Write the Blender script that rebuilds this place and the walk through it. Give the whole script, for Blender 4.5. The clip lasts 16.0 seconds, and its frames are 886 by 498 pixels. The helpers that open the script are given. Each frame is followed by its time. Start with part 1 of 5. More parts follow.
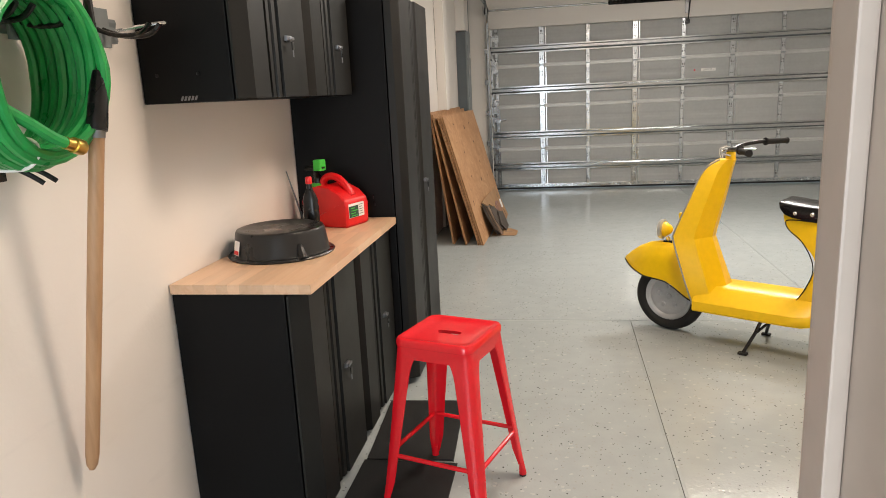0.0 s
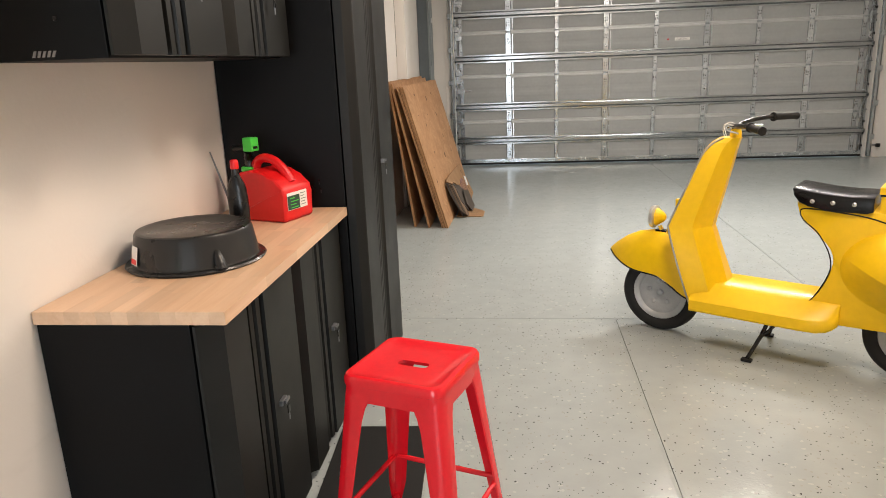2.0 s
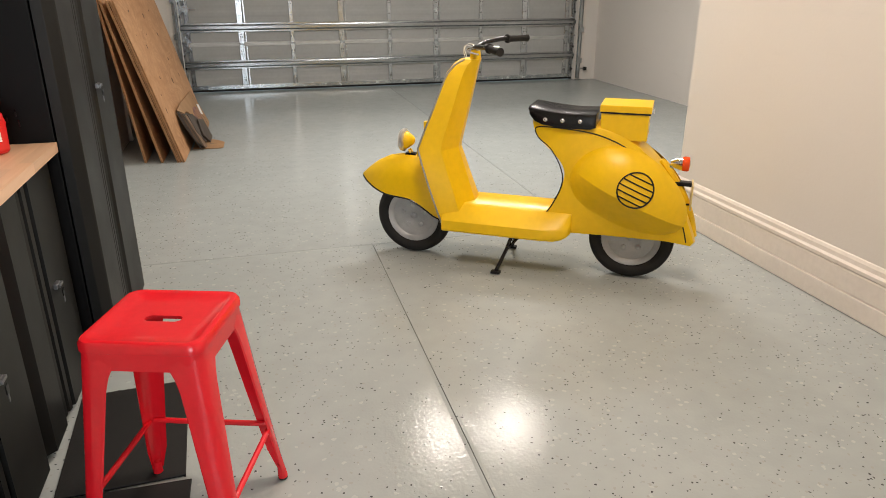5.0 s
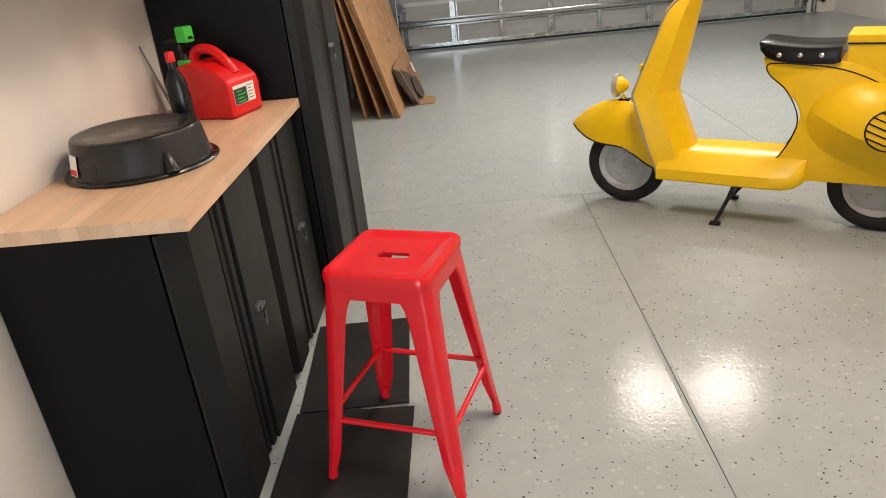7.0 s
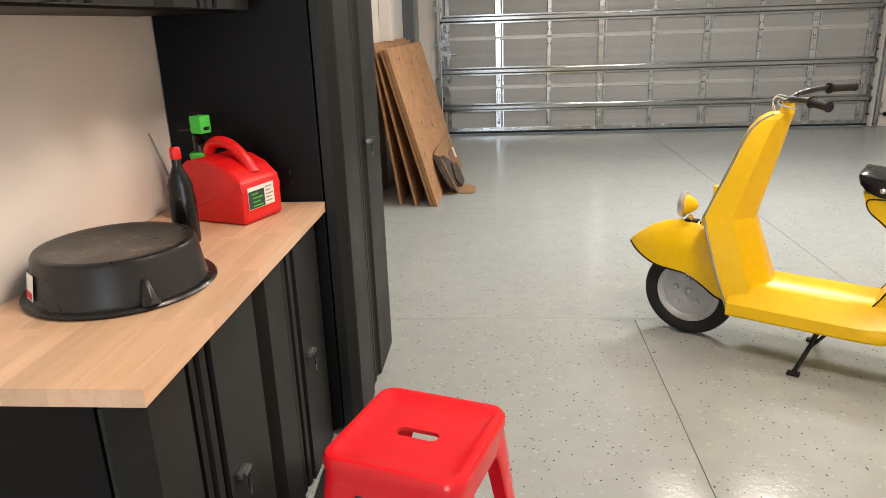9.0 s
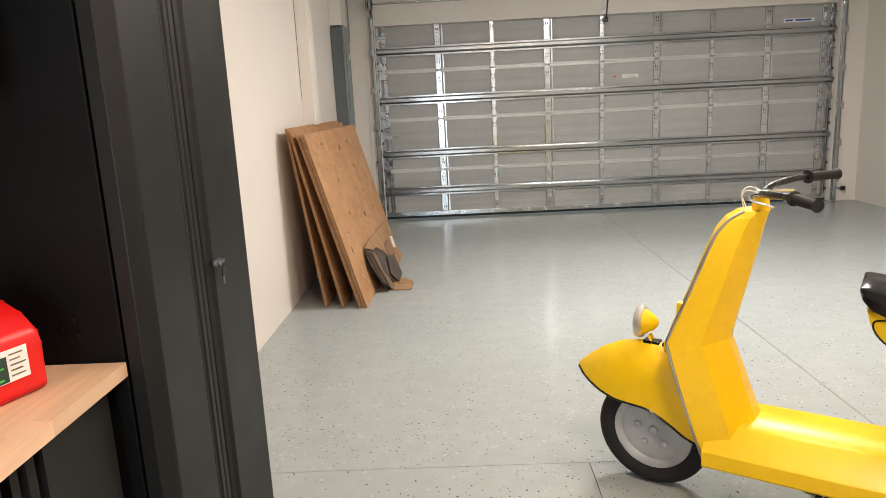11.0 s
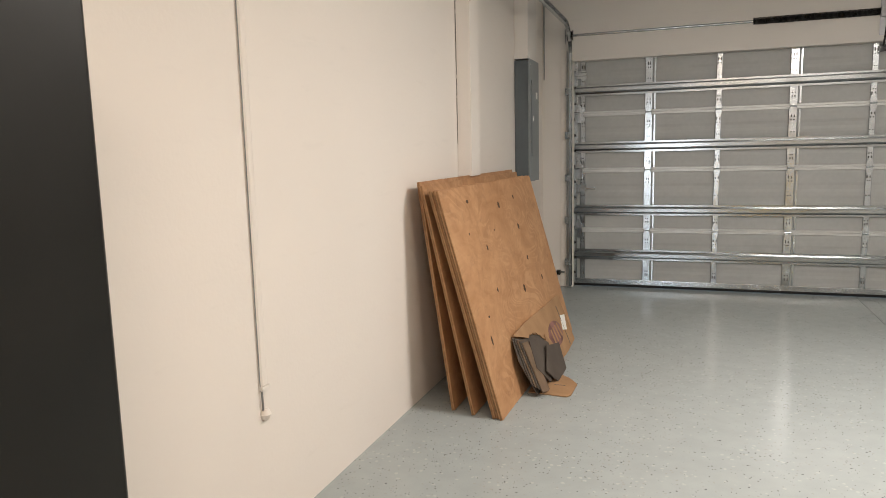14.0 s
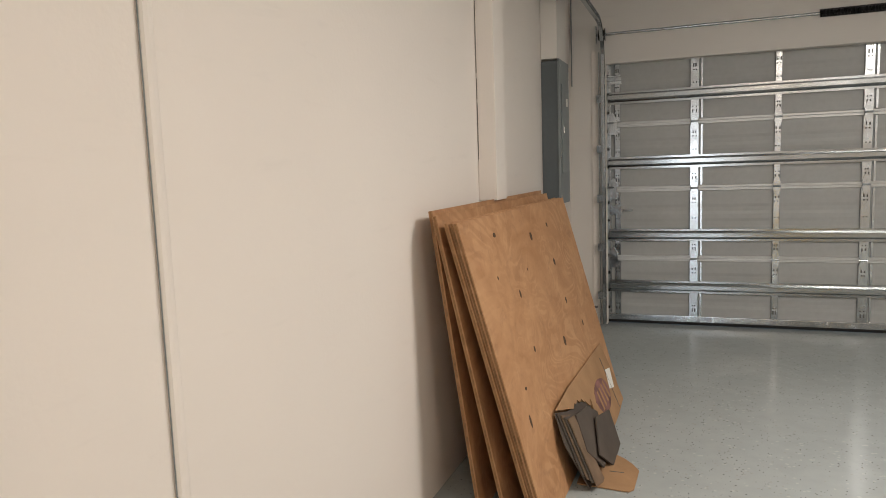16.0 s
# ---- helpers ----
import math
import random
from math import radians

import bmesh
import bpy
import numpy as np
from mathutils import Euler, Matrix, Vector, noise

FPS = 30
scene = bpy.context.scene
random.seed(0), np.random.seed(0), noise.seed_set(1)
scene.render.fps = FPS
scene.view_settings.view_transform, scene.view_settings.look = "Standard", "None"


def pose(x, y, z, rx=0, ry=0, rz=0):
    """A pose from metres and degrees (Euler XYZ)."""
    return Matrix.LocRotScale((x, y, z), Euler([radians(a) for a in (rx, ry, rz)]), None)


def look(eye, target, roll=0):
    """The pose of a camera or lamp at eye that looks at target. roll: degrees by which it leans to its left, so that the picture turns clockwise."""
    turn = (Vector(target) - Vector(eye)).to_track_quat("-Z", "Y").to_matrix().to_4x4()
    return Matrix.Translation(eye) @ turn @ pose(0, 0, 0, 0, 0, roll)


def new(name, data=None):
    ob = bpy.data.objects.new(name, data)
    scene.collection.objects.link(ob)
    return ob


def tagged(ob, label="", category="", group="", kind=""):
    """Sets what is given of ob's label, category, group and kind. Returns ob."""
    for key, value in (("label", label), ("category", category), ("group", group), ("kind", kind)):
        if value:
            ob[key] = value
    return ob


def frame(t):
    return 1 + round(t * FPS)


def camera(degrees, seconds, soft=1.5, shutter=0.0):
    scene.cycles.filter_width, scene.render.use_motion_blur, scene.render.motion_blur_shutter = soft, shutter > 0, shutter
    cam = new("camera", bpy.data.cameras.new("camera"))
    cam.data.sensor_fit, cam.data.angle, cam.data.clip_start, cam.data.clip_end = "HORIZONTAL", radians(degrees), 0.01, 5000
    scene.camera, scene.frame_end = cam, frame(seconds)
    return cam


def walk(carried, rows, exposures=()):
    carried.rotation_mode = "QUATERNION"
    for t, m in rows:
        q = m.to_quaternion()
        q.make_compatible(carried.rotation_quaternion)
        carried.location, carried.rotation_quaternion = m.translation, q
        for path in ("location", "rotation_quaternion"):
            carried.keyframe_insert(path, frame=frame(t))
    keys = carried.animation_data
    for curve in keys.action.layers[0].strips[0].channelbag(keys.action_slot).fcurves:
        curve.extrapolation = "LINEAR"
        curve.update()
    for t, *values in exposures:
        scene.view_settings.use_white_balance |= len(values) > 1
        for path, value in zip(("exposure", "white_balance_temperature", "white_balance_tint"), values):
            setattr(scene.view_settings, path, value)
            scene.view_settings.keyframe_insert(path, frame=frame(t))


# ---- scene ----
cam = camera(64.9, 16.0, soft=0.9)
PATH = [
    (0, (0.271, 0.157, 1.513), (-0.061, 2.081, 1.077), -2.8),
    (0.5, (0.178, 0.305, 1.495), (-0.154, 2.224, 1.041), -3.4),
    (1, (0.109, 0.462, 1.484), (-0.115, 2.388, 0.993), -1.5),
    (1.5, (0.114, 0.618, 1.474), (-0.107, 2.538, 0.958), -1.7),
    (2, (0.172, 0.747, 1.484), (-0.049, 2.666, 0.966), -2.3),
    (2.5, (0.193, 0.828, 1.489), (0.219, 2.756, 0.956), -0.9),
    (3, (0.158, 0.921, 1.512), (0.544, 2.816, 1.001), -0.7),
    (3.2, (0.154, 0.933, 1.506), (0.682, 2.794, 0.997), -0.6),
    (5.3, (0.14, 0.849, 1.45), (0.592, 2.644, 0.693), -0.1),
    (5.5, (0.142, 0.836, 1.45), (0.496, 2.646, 0.677), -0.6),
    (6, (0.118, 0.822, 1.443), (0.275, 2.652, 0.653), -2.5),
    (6.5, (0.092, 0.814, 1.433), (0.09, 2.644, 0.627), -3.9),
    (7, (0.092, 0.844, 1.426), (-0.005, 2.668, 0.613), -6.1),
    (7.5, (0.073, 0.941, 1.438), (-0.075, 2.769, 0.641), -5.9),
    (8, (-0.009, 1.061, 1.47), (-0.224, 2.903, 0.721), -3.8),
    (8.5, (-0.037, 1.16, 1.472), (-0.28, 3.014, 0.764), -2.5),
    (9, (0.041, 1.305, 1.473), (-0.124, 3.2, 0.856), -2.0),
    (9.2, (0.107, 1.37, 1.447), (0.034, 3.286, 0.878), -1.5),
    (11.3, (0.290, 2.150, 1.482), (0.219, 4.109, 1.09), -3.2),
    (11.5, (0.332, 2.226, 1.489), (0.174, 4.185, 1.119), -2.7),
    (12, (0.402, 2.390, 1.492), (0.065, 4.333, 1.161), -2.3),
    (12.5, (0.411, 2.584, 1.48), (0.006, 4.516, 1.159), -1.8),
    (13, (0.4755, 2.823, 1.485), (0.078, 4.757, 1.164), -2.0),
    (13.5, (0.508, 3.093, 1.496), (0.012, 5.006, 1.195), -1.7),
    (14, (0.491, 3.358, 1.509), (-0.183, 5.220, 1.229), -1.4),
    (14.5, (0.398, 3.579, 1.514), (-0.312, 5.429, 1.244), -1.9),
    (15, (0.262, 3.817, 1.508), (-0.417, 5.680, 1.241), -2.9),
    (15.5, (0.15, 4.058, 1.491), (-0.547, 5.913, 1.221), -2.1),
    (16, (0.097, 4.294, 1.513), (-0.599, 6.155, 1.283), -2.0),
]
EXPOSURES = [(0.0, 0.02), (1.0, 0.1), (2.0, 0.1), (3.0, 0.02), (5.5, -0.13), (6.5, -0.07), (7.5, -0.06), (9.0, 0.12), (11.5, 0.22), (12.5, 0.22), (14.0, 0.0), (14.5, -0.02), (15.0, -0.18), (16.0, -0.24)]
walk(cam, [(t, look(eye, target, roll)) for t, eye, target, roll in PATH], EXPOSURES)


# ---- world, lamps ----
world = bpy.data.worlds.new("world")
scene.world = world
world.use_nodes = True
wn = world.node_tree
sky = wn.nodes.new("ShaderNodeTexSky")
sky.sky_type = "NISHITA"
sky.sun_disc = False
sky.sun_elevation = radians(40)
sky.sun_rotation = radians(200)
wn.links.new(sky.outputs[0], wn.nodes["Background"].inputs[0])
wn.nodes["Background"].inputs[1].default_value = 0.1

CEIL = 3.10


def area_lamp(name, m, sx, sy, watts, color):
    d = bpy.data.lights.new(name, "AREA")
    d.shape = "RECTANGLE"
    d.size, d.size_y, d.energy, d.color = sx, sy, watts, color
    ob = new(name, d)
    ob.matrix_world = m
    return ob


# ceiling fixtures: two over the deep bay, one over the entry, one added fill
LAMPS = [(1.77, 6.80, 0.54, 66, (1.0, 0.925, 0.852)), (2.47, 6.80, 0.54, 66, (1.0, 0.925, 0.852)), (0.90, 2.55, 0.60, 55, (1.0, 0.81, 0.65)), (1.45, 4.55, 0.60, 26, (1.0, 0.83, 0.68))]
for lx, ly, size, watts, tone in LAMPS:
    area_lamp("ceiling_lamp", pose(lx, ly, CEIL - 0.075), size, size, watts, tone)
# daylight from the window of the room behind the doorway
area_lamp("window_daylight", pose(-0.08, -2.55, 1.30, 90, 0, 0), 1.8, 2.1, 92, (0.86, 0.93, 1.0))


# ---- materials ----
def mat(name, color, rough=0.5, metal=0.0, spec=0.5):
    m = bpy.data.materials.new(name)
    m.use_nodes = True
    b = m.node_tree.nodes["Principled BSDF"]
    b.inputs["Base Color"].default_value = (*color, 1)
    b.inputs["Roughness"].default_value = rough
    b.inputs["Metallic"].default_value = metal
    b.inputs["Specular IOR Level"].default_value = spec
    return m


def nd(m, kind, **kw):
    n = m.node_tree.nodes.new(kind)
    for k, v in kw.items():
        n.inputs[k].default_value = v
    return n


def lk(m, a, b):
    m.node_tree.links.new(a, b)


def bsdf(m):
    return m.node_tree.nodes["Principled BSDF"]


def coords(m, scale=(1, 1, 1)):
    t = m.node_tree.nodes.new("ShaderNodeTexCoord")
    mp = m.node_tree.nodes.new("ShaderNodeMapping")
    mp.inputs["Scale"].default_value = scale
    lk(m, t.outputs["Object"], mp.inputs["Vector"])
    return mp.outputs["Vector"]


def ramp(m, fac, stops):
    r = m.node_tree.nodes.new("ShaderNodeValToRGB")
    e = r.color_ramp.elements
    e[0].position, e[0].color = stops[0][0], (*stops[0][1], 1)
    e[1].position, e[1].color = stops[-1][0], (*stops[-1][1], 1)
    for p, c in stops[1:-1]:
        k = e.new(p)
        k.color = (*c, 1)
    lk(m, fac, r.inputs["Fac"])
    return r.outputs["Color"]


def mixc(m, fac, a, b, mode="MIX"):
    n = m.node_tree.nodes.new("ShaderNodeMix")
    n.data_type, n.blend_type = "RGBA", mode
    for sock, v in ((n.inputs[0], fac), (n.inputs[6], a), (n.inputs[7], b)):
        if isinstance(v, (int, float)):
            sock.default_value = v
        elif isinstance(v, tuple):
            sock.default_value = (*v, 1)
        else:
            lk(m, v, sock)
    return n.outputs[2]


def noisef(m, vec, scale, detail=3.0, rough=0.5, dist=0.0):
    n = nd(m, "ShaderNodeTexNoise", Scale=scale, Detail=detail, Roughness=rough, Distortion=dist)
    lk(m, vec, n.inputs["Vector"])
    return n.outputs["Fac"]


def bump(m, height, strength=0.2, dist=0.01):
    n = nd(m, "ShaderNodeBump", Strength=strength, Distance=dist)
    lk(m, height, n.inputs["Height"])
    lk(m, n.outputs["Normal"], bsdf(m).inputs["Normal"])


def vary(m, color, scale, amount=0.12, rough=None, bump_scale=None, bump_strength=0.1, bump_dist=0.003):
    """Soft mottling of a base colour at two scales, with matching gloss and fine relief."""
    v = coords(m)
    a = noisef(m, v, scale, 4)
    b = noisef(m, v, scale * 9, 3)
    lo = tuple(c * (1 - amount) for c in color)
    hi = tuple(min(1, c * (1 + amount)) for c in color)
    c1 = ramp(m, a, [(0.3, lo), (0.7, hi)])
    c2 = ramp(m, b, [(0.3, (0.94, 0.94, 0.94)), (0.7, (1.0, 1.0, 1.0))])
    lk(m, mixc(m, 1.0, c1, c2, "MULTIPLY"), bsdf(m).inputs["Base Color"])
    if rough:
        r = nd(m, "ShaderNodeMapRange")
        lk(m, a, r.inputs["Value"])
        r.inputs["From Min"].default_value, r.inputs["From Max"].default_value = 0.3, 0.7
        r.inputs["To Min"].default_value, r.inputs["To Max"].default_value = rough
        lk(m, r.outputs["Result"], bsdf(m).inputs["Roughness"])
    if bump_scale:
        bump(m, noisef(m, v, bump_scale, 4), bump_strength, bump_dist)
    return m


def wall_material(name, color):
    m = mat(name, color, 0.62, 0, 0.35)
    v = coords(m)
    big = noisef(m, v, 0.9, 3)
    c = ramp(m, big, [(0.3, tuple(k * 0.965 for k in color)), (0.7, color)])
    # faint trowel streaks
    vs = coords(m, (1.2, 1.2, 6))
    st = noisef(m, vs, 2.2, 5, 0.6, 0.4)
    c = mixc(m, ramp(m, st, [(0.62, (0, 0, 0)), (0.75, (0.45, 0.45, 0.45))]), c, tuple(k * 0.9 for k in color))
    lk(m, c, bsdf(m).inputs["Base Color"])
    h = mixc(m, 0.5, noisef(m, v, 60, 3), noisef(m, vs, 3, 4))
    bump(m, h, 0.18, 0.006)
    return m


M_WALL = wall_material("painted_block", (0.78, 0.735, 0.69))
M_WALL2 = wall_material("painted_drywall", (0.73, 0.70, 0.665))
M_CEIL = vary(mat("ceiling_paint", (0.8, 0.79, 0.77), 0.7), (0.8, 0.79, 0.77), 1.5, 0.03, None, 80, 0.15)
M_TRIM = vary(mat("trim_paint", (0.76, 0.715, 0.67), 0.42), (0.76, 0.715, 0.67), 4, 0.03, (0.3, 0.42))

# white door-frame paint, its colour darkened to stand for the shade on it
M_CASING_SHADED = vary(mat("casing_paint_shaded", (0.47, 0.40, 0.345), 0.45), (0.47, 0.40, 0.345), 4, 0.04, (0.4, 0.5))

M_FLOOR = mat("epoxy_floor", (0.5, 0.52, 0.5), 0.14, 0, 0.115)
_v = coords(M_FLOOR)
_c = ramp(M_FLOOR, noisef(M_FLOOR, _v, 1.3, 4), [(0.3, (0.325, 0.358, 0.360)), (0.7, (0.365, 0.398, 0.400))])
_w = noisef(M_FLOOR, _v, 9, 4)
_c = mixc(M_FLOOR, 0.35, _c, ramp(M_FLOOR, _w, [(0.35, (0.315, 0.348, 0.348)), (0.65, (0.375, 0.408, 0.410))]))


def chips(scale, thr, color, base, seed, dens_scale, dens_lo):
    vo = nd(M_FLOOR, "ShaderNodeTexVoronoi", Scale=scale, Randomness=1.0)
    mp = M_FLOOR.node_tree.nodes.new("ShaderNodeMapping")
    mp.inputs["Location"].default_value = (seed, seed * 1.7, seed * 0.3)
    mp.inputs["Rotation"].default_value = (0, 0, seed)
    lk(M_FLOOR, _v, mp.inputs["Vector"])
    wob = nd(M_FLOOR, "ShaderNodeTexNoise", Scale=scale * 1.6, Detail=2.0)
    lk(M_FLOOR, mp.outputs["Vector"], wob.inputs["Vector"])
    add = nd(M_FLOOR, "ShaderNodeVectorMath")
    add.operation = "MULTIPLY_ADD"
    lk(M_FLOOR, wob.outputs["Color"], add.inputs[0])
    add.inputs[1].default_value = (0.65 / scale,) * 3
    lk(M_FLOOR, mp.outputs["Vector"], add.inputs[2])
    lk(M_FLOOR, add.outputs[0], vo.inputs["Vector"])
    near = nd(M_FLOOR, "ShaderNodeMath")
    near.operation = "LESS_THAN"
    lk(M_FLOOR, vo.outputs["Distance"], near.inputs[0])
    near.inputs[1].default_value = thr
    sep = nd(M_FLOOR, "ShaderNodeSeparateColor")
    lk(M_FLOOR, vo.outputs["Color"], sep.inputs[0])
    # the chips were thrown by the handful: thick here, nearly none there
    den = nd(M_FLOOR, "ShaderNodeMapRange")
    lk(M_FLOOR, noisef(M_FLOOR, _v, dens_scale, 4, 0.6), den.inputs["Value"])
    den.inputs["From Min"].default_value, den.inputs["From Max"].default_value = 0.36, 0.74
    den.inputs["To Min"].default_value, den.inputs["To Max"].default_value = dens_lo * 0.12, dens_lo
    some = nd(M_FLOOR, "ShaderNodeMath")
    some.operation = "LESS_THAN"
    lk(M_FLOOR, sep.outputs[0], some.inputs[0])
    lk(M_FLOOR, den.outputs["Result"], some.inputs[1])
    both = nd(M_FLOOR, "ShaderNodeMath")
    both.operation = "MULTIPLY"
    lk(M_FLOOR, near.outputs[0], both.inputs[0])
    lk(M_FLOOR, some.outputs[0], both.inputs[1])
    return mixc(M_FLOOR, both.outputs[0], base, color)


_c = chips(38, 0.32, (0.402, 0.432, 0.430), _c, 1.3, 2.4, 0.34)
_c = chips(55, 0.30, (0.325, 0.340, 0.330), _c, 4.1, 2.0, 0.24)
_c = chips(62, 0.24, (0.075, 0.075, 0.08), _c, 7.7, 2.6, 0.15)
_c = chips(92, 0.27, (0.055, 0.055, 0.058), _c, 2.9, 1.9, 0.11)
lk(M_FLOOR, _c, bsdf(M_FLOOR).inputs["Base Color"])
_r = nd(M_FLOOR, "ShaderNodeMapRange")
lk(M_FLOOR, mixc(M_FLOOR, 0.6, _w, noisef(M_FLOOR, _v, 55, 3)), _r.inputs["Value"])
_r.inputs["From Min"].default_value, _r.inputs["From Max"].default_value = 0.35, 0.65
_r.inputs["To Min"].default_value, _r.inputs["To Max"].default_value = 0.07, 0.16
lk(M_FLOOR, _r.outputs["Result"], bsdf(M_FLOOR).inputs["Roughness"])
bump(M_FLOOR, mixc(M_FLOOR, 0.5, noisef(M_FLOOR, _v, 30, 2), noisef(M_FLOOR, _v, 85, 2)), 0.34, 0.0035)
M_JOINT = vary(mat("joint_filler", (0.10, 0.10, 0.095), 0.8), (0.10, 0.10, 0.095), 20, 0.3)

M_CAB = vary(mat("powder_coat", (0.004, 0.0042, 0.0046), 0.5, 0.0, 0.15), (0.004, 0.0042, 0.0046), 3, 0.2, (0.42, 0.55), 700, 0.06, 0.001)
M_CABDOOR = vary(mat("powder_coat_door", (0.010, 0.0104, 0.0098), 0.45, 0.0, 0.28), (0.010, 0.0104, 0.0098), 3, 0.15, (0.38, 0.5), 700, 0.06, 0.001)
M_BLACK = vary(mat("black_plastic", (0.006, 0.006, 0.0065), 0.3, 0, 0.4), (0.006, 0.006, 0.0065), 12, 0.2, (0.22, 0.34))
M_TUB = vary(mat("tub_rubber", (0.017, 0.017, 0.017), 0.3, 0, 0.4), (0.017, 0.017, 0.017), 12, 0.2, (0.24, 0.36))
M_RUBBER = vary(mat("rubber", (0.015, 0.015, 0.015), 0.75, 0, 0.3), (0.015, 0.015, 0.015), 20, 0.25, (0.65, 0.85), 250, 0.2)
M_MAT = vary(mat("mat_rubber", (0.012, 0.012, 0.012), 0.65, 0, 0.3), (0.012, 0.012, 0.012), 5, 0.25, (0.55, 0.75), 300, 0.25)
M_CHROME = mat("chrome", (0.75, 0.75, 0.76), 0.14, 1.0)
M_STEEL = vary(mat("steel_dark", (0.3, 0.3, 0.31), 0.35, 1.0), (0.3, 0.3, 0.31), 10, 0.2, (0.3, 0.45))
M_GALV = vary(mat("galvanised", (0.52, 0.555, 0.58), 0.25, 1.0), (0.52, 0.555, 0.58), 14, 0.12, (0.17, 0.28), 30, 0.03)
M_STRUT = vary(mat("galvanised_strut", (0.38, 0.40, 0.41), 0.24, 1.0), (0.38, 0.40, 0.41), 3, 0.06, (0.18, 0.25))
M_DPANEL = vary(mat("door_steel_paint", (0.41, 0.42, 0.415), 0.5), (0.41, 0.42, 0.415), 2.5, 0.05, (0.42, 0.55), 150, 0.06)
M_RED = vary(mat("red_enamel", (0.72, 0.012, 0.022), 0.16, 0, 0.5), (0.72, 0.012, 0.022), 6, 0.04, (0.12, 0.22))
M_REDPL = vary(mat("red_polyethylene", (0.72, 0.010, 0.012), 0.34, 0, 0.5), (0.72, 0.010, 0.012), 8, 0.06, (0.28, 0.42), 120, 0.05)
M_GREENPL = mat("green_plastic", (0.06, 0.55, 0.06), 0.35)
M_HOSE = vary(mat("hose_vinyl", (0.014, 0.30, 0.065), 0.3), (0.014, 0.30, 0.065), 18, 0.15, (0.25, 0.4))
M_YELLOW = vary(mat("yellow_paint", (0.91, 0.575, 0.006), 0.34, 0, 0.4), (0.91, 0.575, 0.006), 3.5, 0.025, (0.30, 0.42), 22, 0.025, 0.004)
M_BRASS = mat("brass", (0.75, 0.5, 0.12), 0.3, 1.0)
M_WHITEPL = mat("white_plastic", (0.8, 0.8, 0.78), 0.4)
M_PAPER = mat("label_paper", (0.8, 0.79, 0.76), 0.5)
M_PANELGREY = vary(mat("panel_grey", (0.10, 0.118, 0.128), 0.42), (0.10, 0.118, 0.128), 5, 0.1, (0.36, 0.5))
M_PANELLITE = vary(mat("panel_cover", (0.21, 0.235, 0.245), 0.4), (0.21, 0.235, 0.245), 5, 0.1, (0.36, 0.5))
M_ORANGE = mat("tail_lens", (0.8, 0.08, 0.01), 0.15)
M_LENS = mat("lamp_lens", (0.8, 0.78, 0.7), 0.08)
M_EDGING = vary(mat("dull_edging", (0.36, 0.35, 0.33), 0.42, 1.0), (0.36, 0.35, 0.33), 12, 0.2, (0.34, 0.5))
M_DULLCHROME = vary(mat("dull_chrome", (0.72, 0.71, 0.69), 0.3, 0.75), (0.72, 0.71, 0.69), 9, 0.08, (0.24, 0.36))
M_RAIL = vary(mat("painted_rail", (0.59, 0.60, 0.595), 0.38, 0.35), (0.59, 0.60, 0.595), 8, 0.06, (0.32, 0.44))
M_RIM = vary(mat("rim_grey", (0.42, 0.43, 0.44), 0.45, 0.3), (0.42, 0.43, 0.44), 14, 0.12, (0.38, 0.55))


def wood_material(name, base, dark, along, scale=1.0, rough=0.45, rand=0.25):
    m = mat(name, base, rough)
    s = [26, 26, 26]
    s[along] = 1.6
    v = coords(m, tuple(k * scale for k in s))
    info = m.node_tree.nodes.new("ShaderNodeObjectInfo")
    off = nd(m, "ShaderNodeVectorMath")
    off.operation = "MULTIPLY_ADD"
    lk(m, info.outputs["Random"], off.inputs[0])
    off.inputs[1].default_value = (37, 61, 23)
    lk(m, v, off.inputs[2])
    g = noisef(m, off.outputs[0], 1.0, 5, 0.6, 0.6)
    f = noisef(m, off.outputs[0], 5.0, 3, 0.6)
    c = ramp(m, g, [(0.3, dark), (0.62, base)])
    c = mixc(m, 0.25, c, ramp(m, f, [(0.35, dark), (0.65, base)]))
    tone = nd(m, "ShaderNodeMapRange")
    lk(m, info.outputs["Random"], tone.inputs["Value"])
    tone.inputs["To Min"].default_value, tone.inputs["To Max"].default_value = 1 - rand, 1.0
    comb = nd(m, "ShaderNodeCombineColor")
    for i in range(3):
        lk(m, tone.outputs["Result"], comb.inputs[i])
    lk(m, mixc(m, 1.0, c, comb.outputs[0], "MULTIPLY"), bsdf(m).inputs["Base Color"])
    bump(m, g, 0.08, 0.002)
    return m


M_BUTCHER = wood_material("butcher_block", (0.80, 0.555, 0.375), (0.69, 0.435, 0.265), 1, 0.8, 0.36, 0.19)
M_HANDLE = wood_material("ash_handle", (0.50, 0.295, 0.155), (0.38, 0.21, 0.105), 2, 1.0, 0.45)
M_PLY = mat("plywood_face", (0.42, 0.24, 0.11), 0.6)
_n = noisef(M_PLY, coords(M_PLY, (2.0, 1.1, 1.6)), 2.2, 4, 0.6, 1.4)
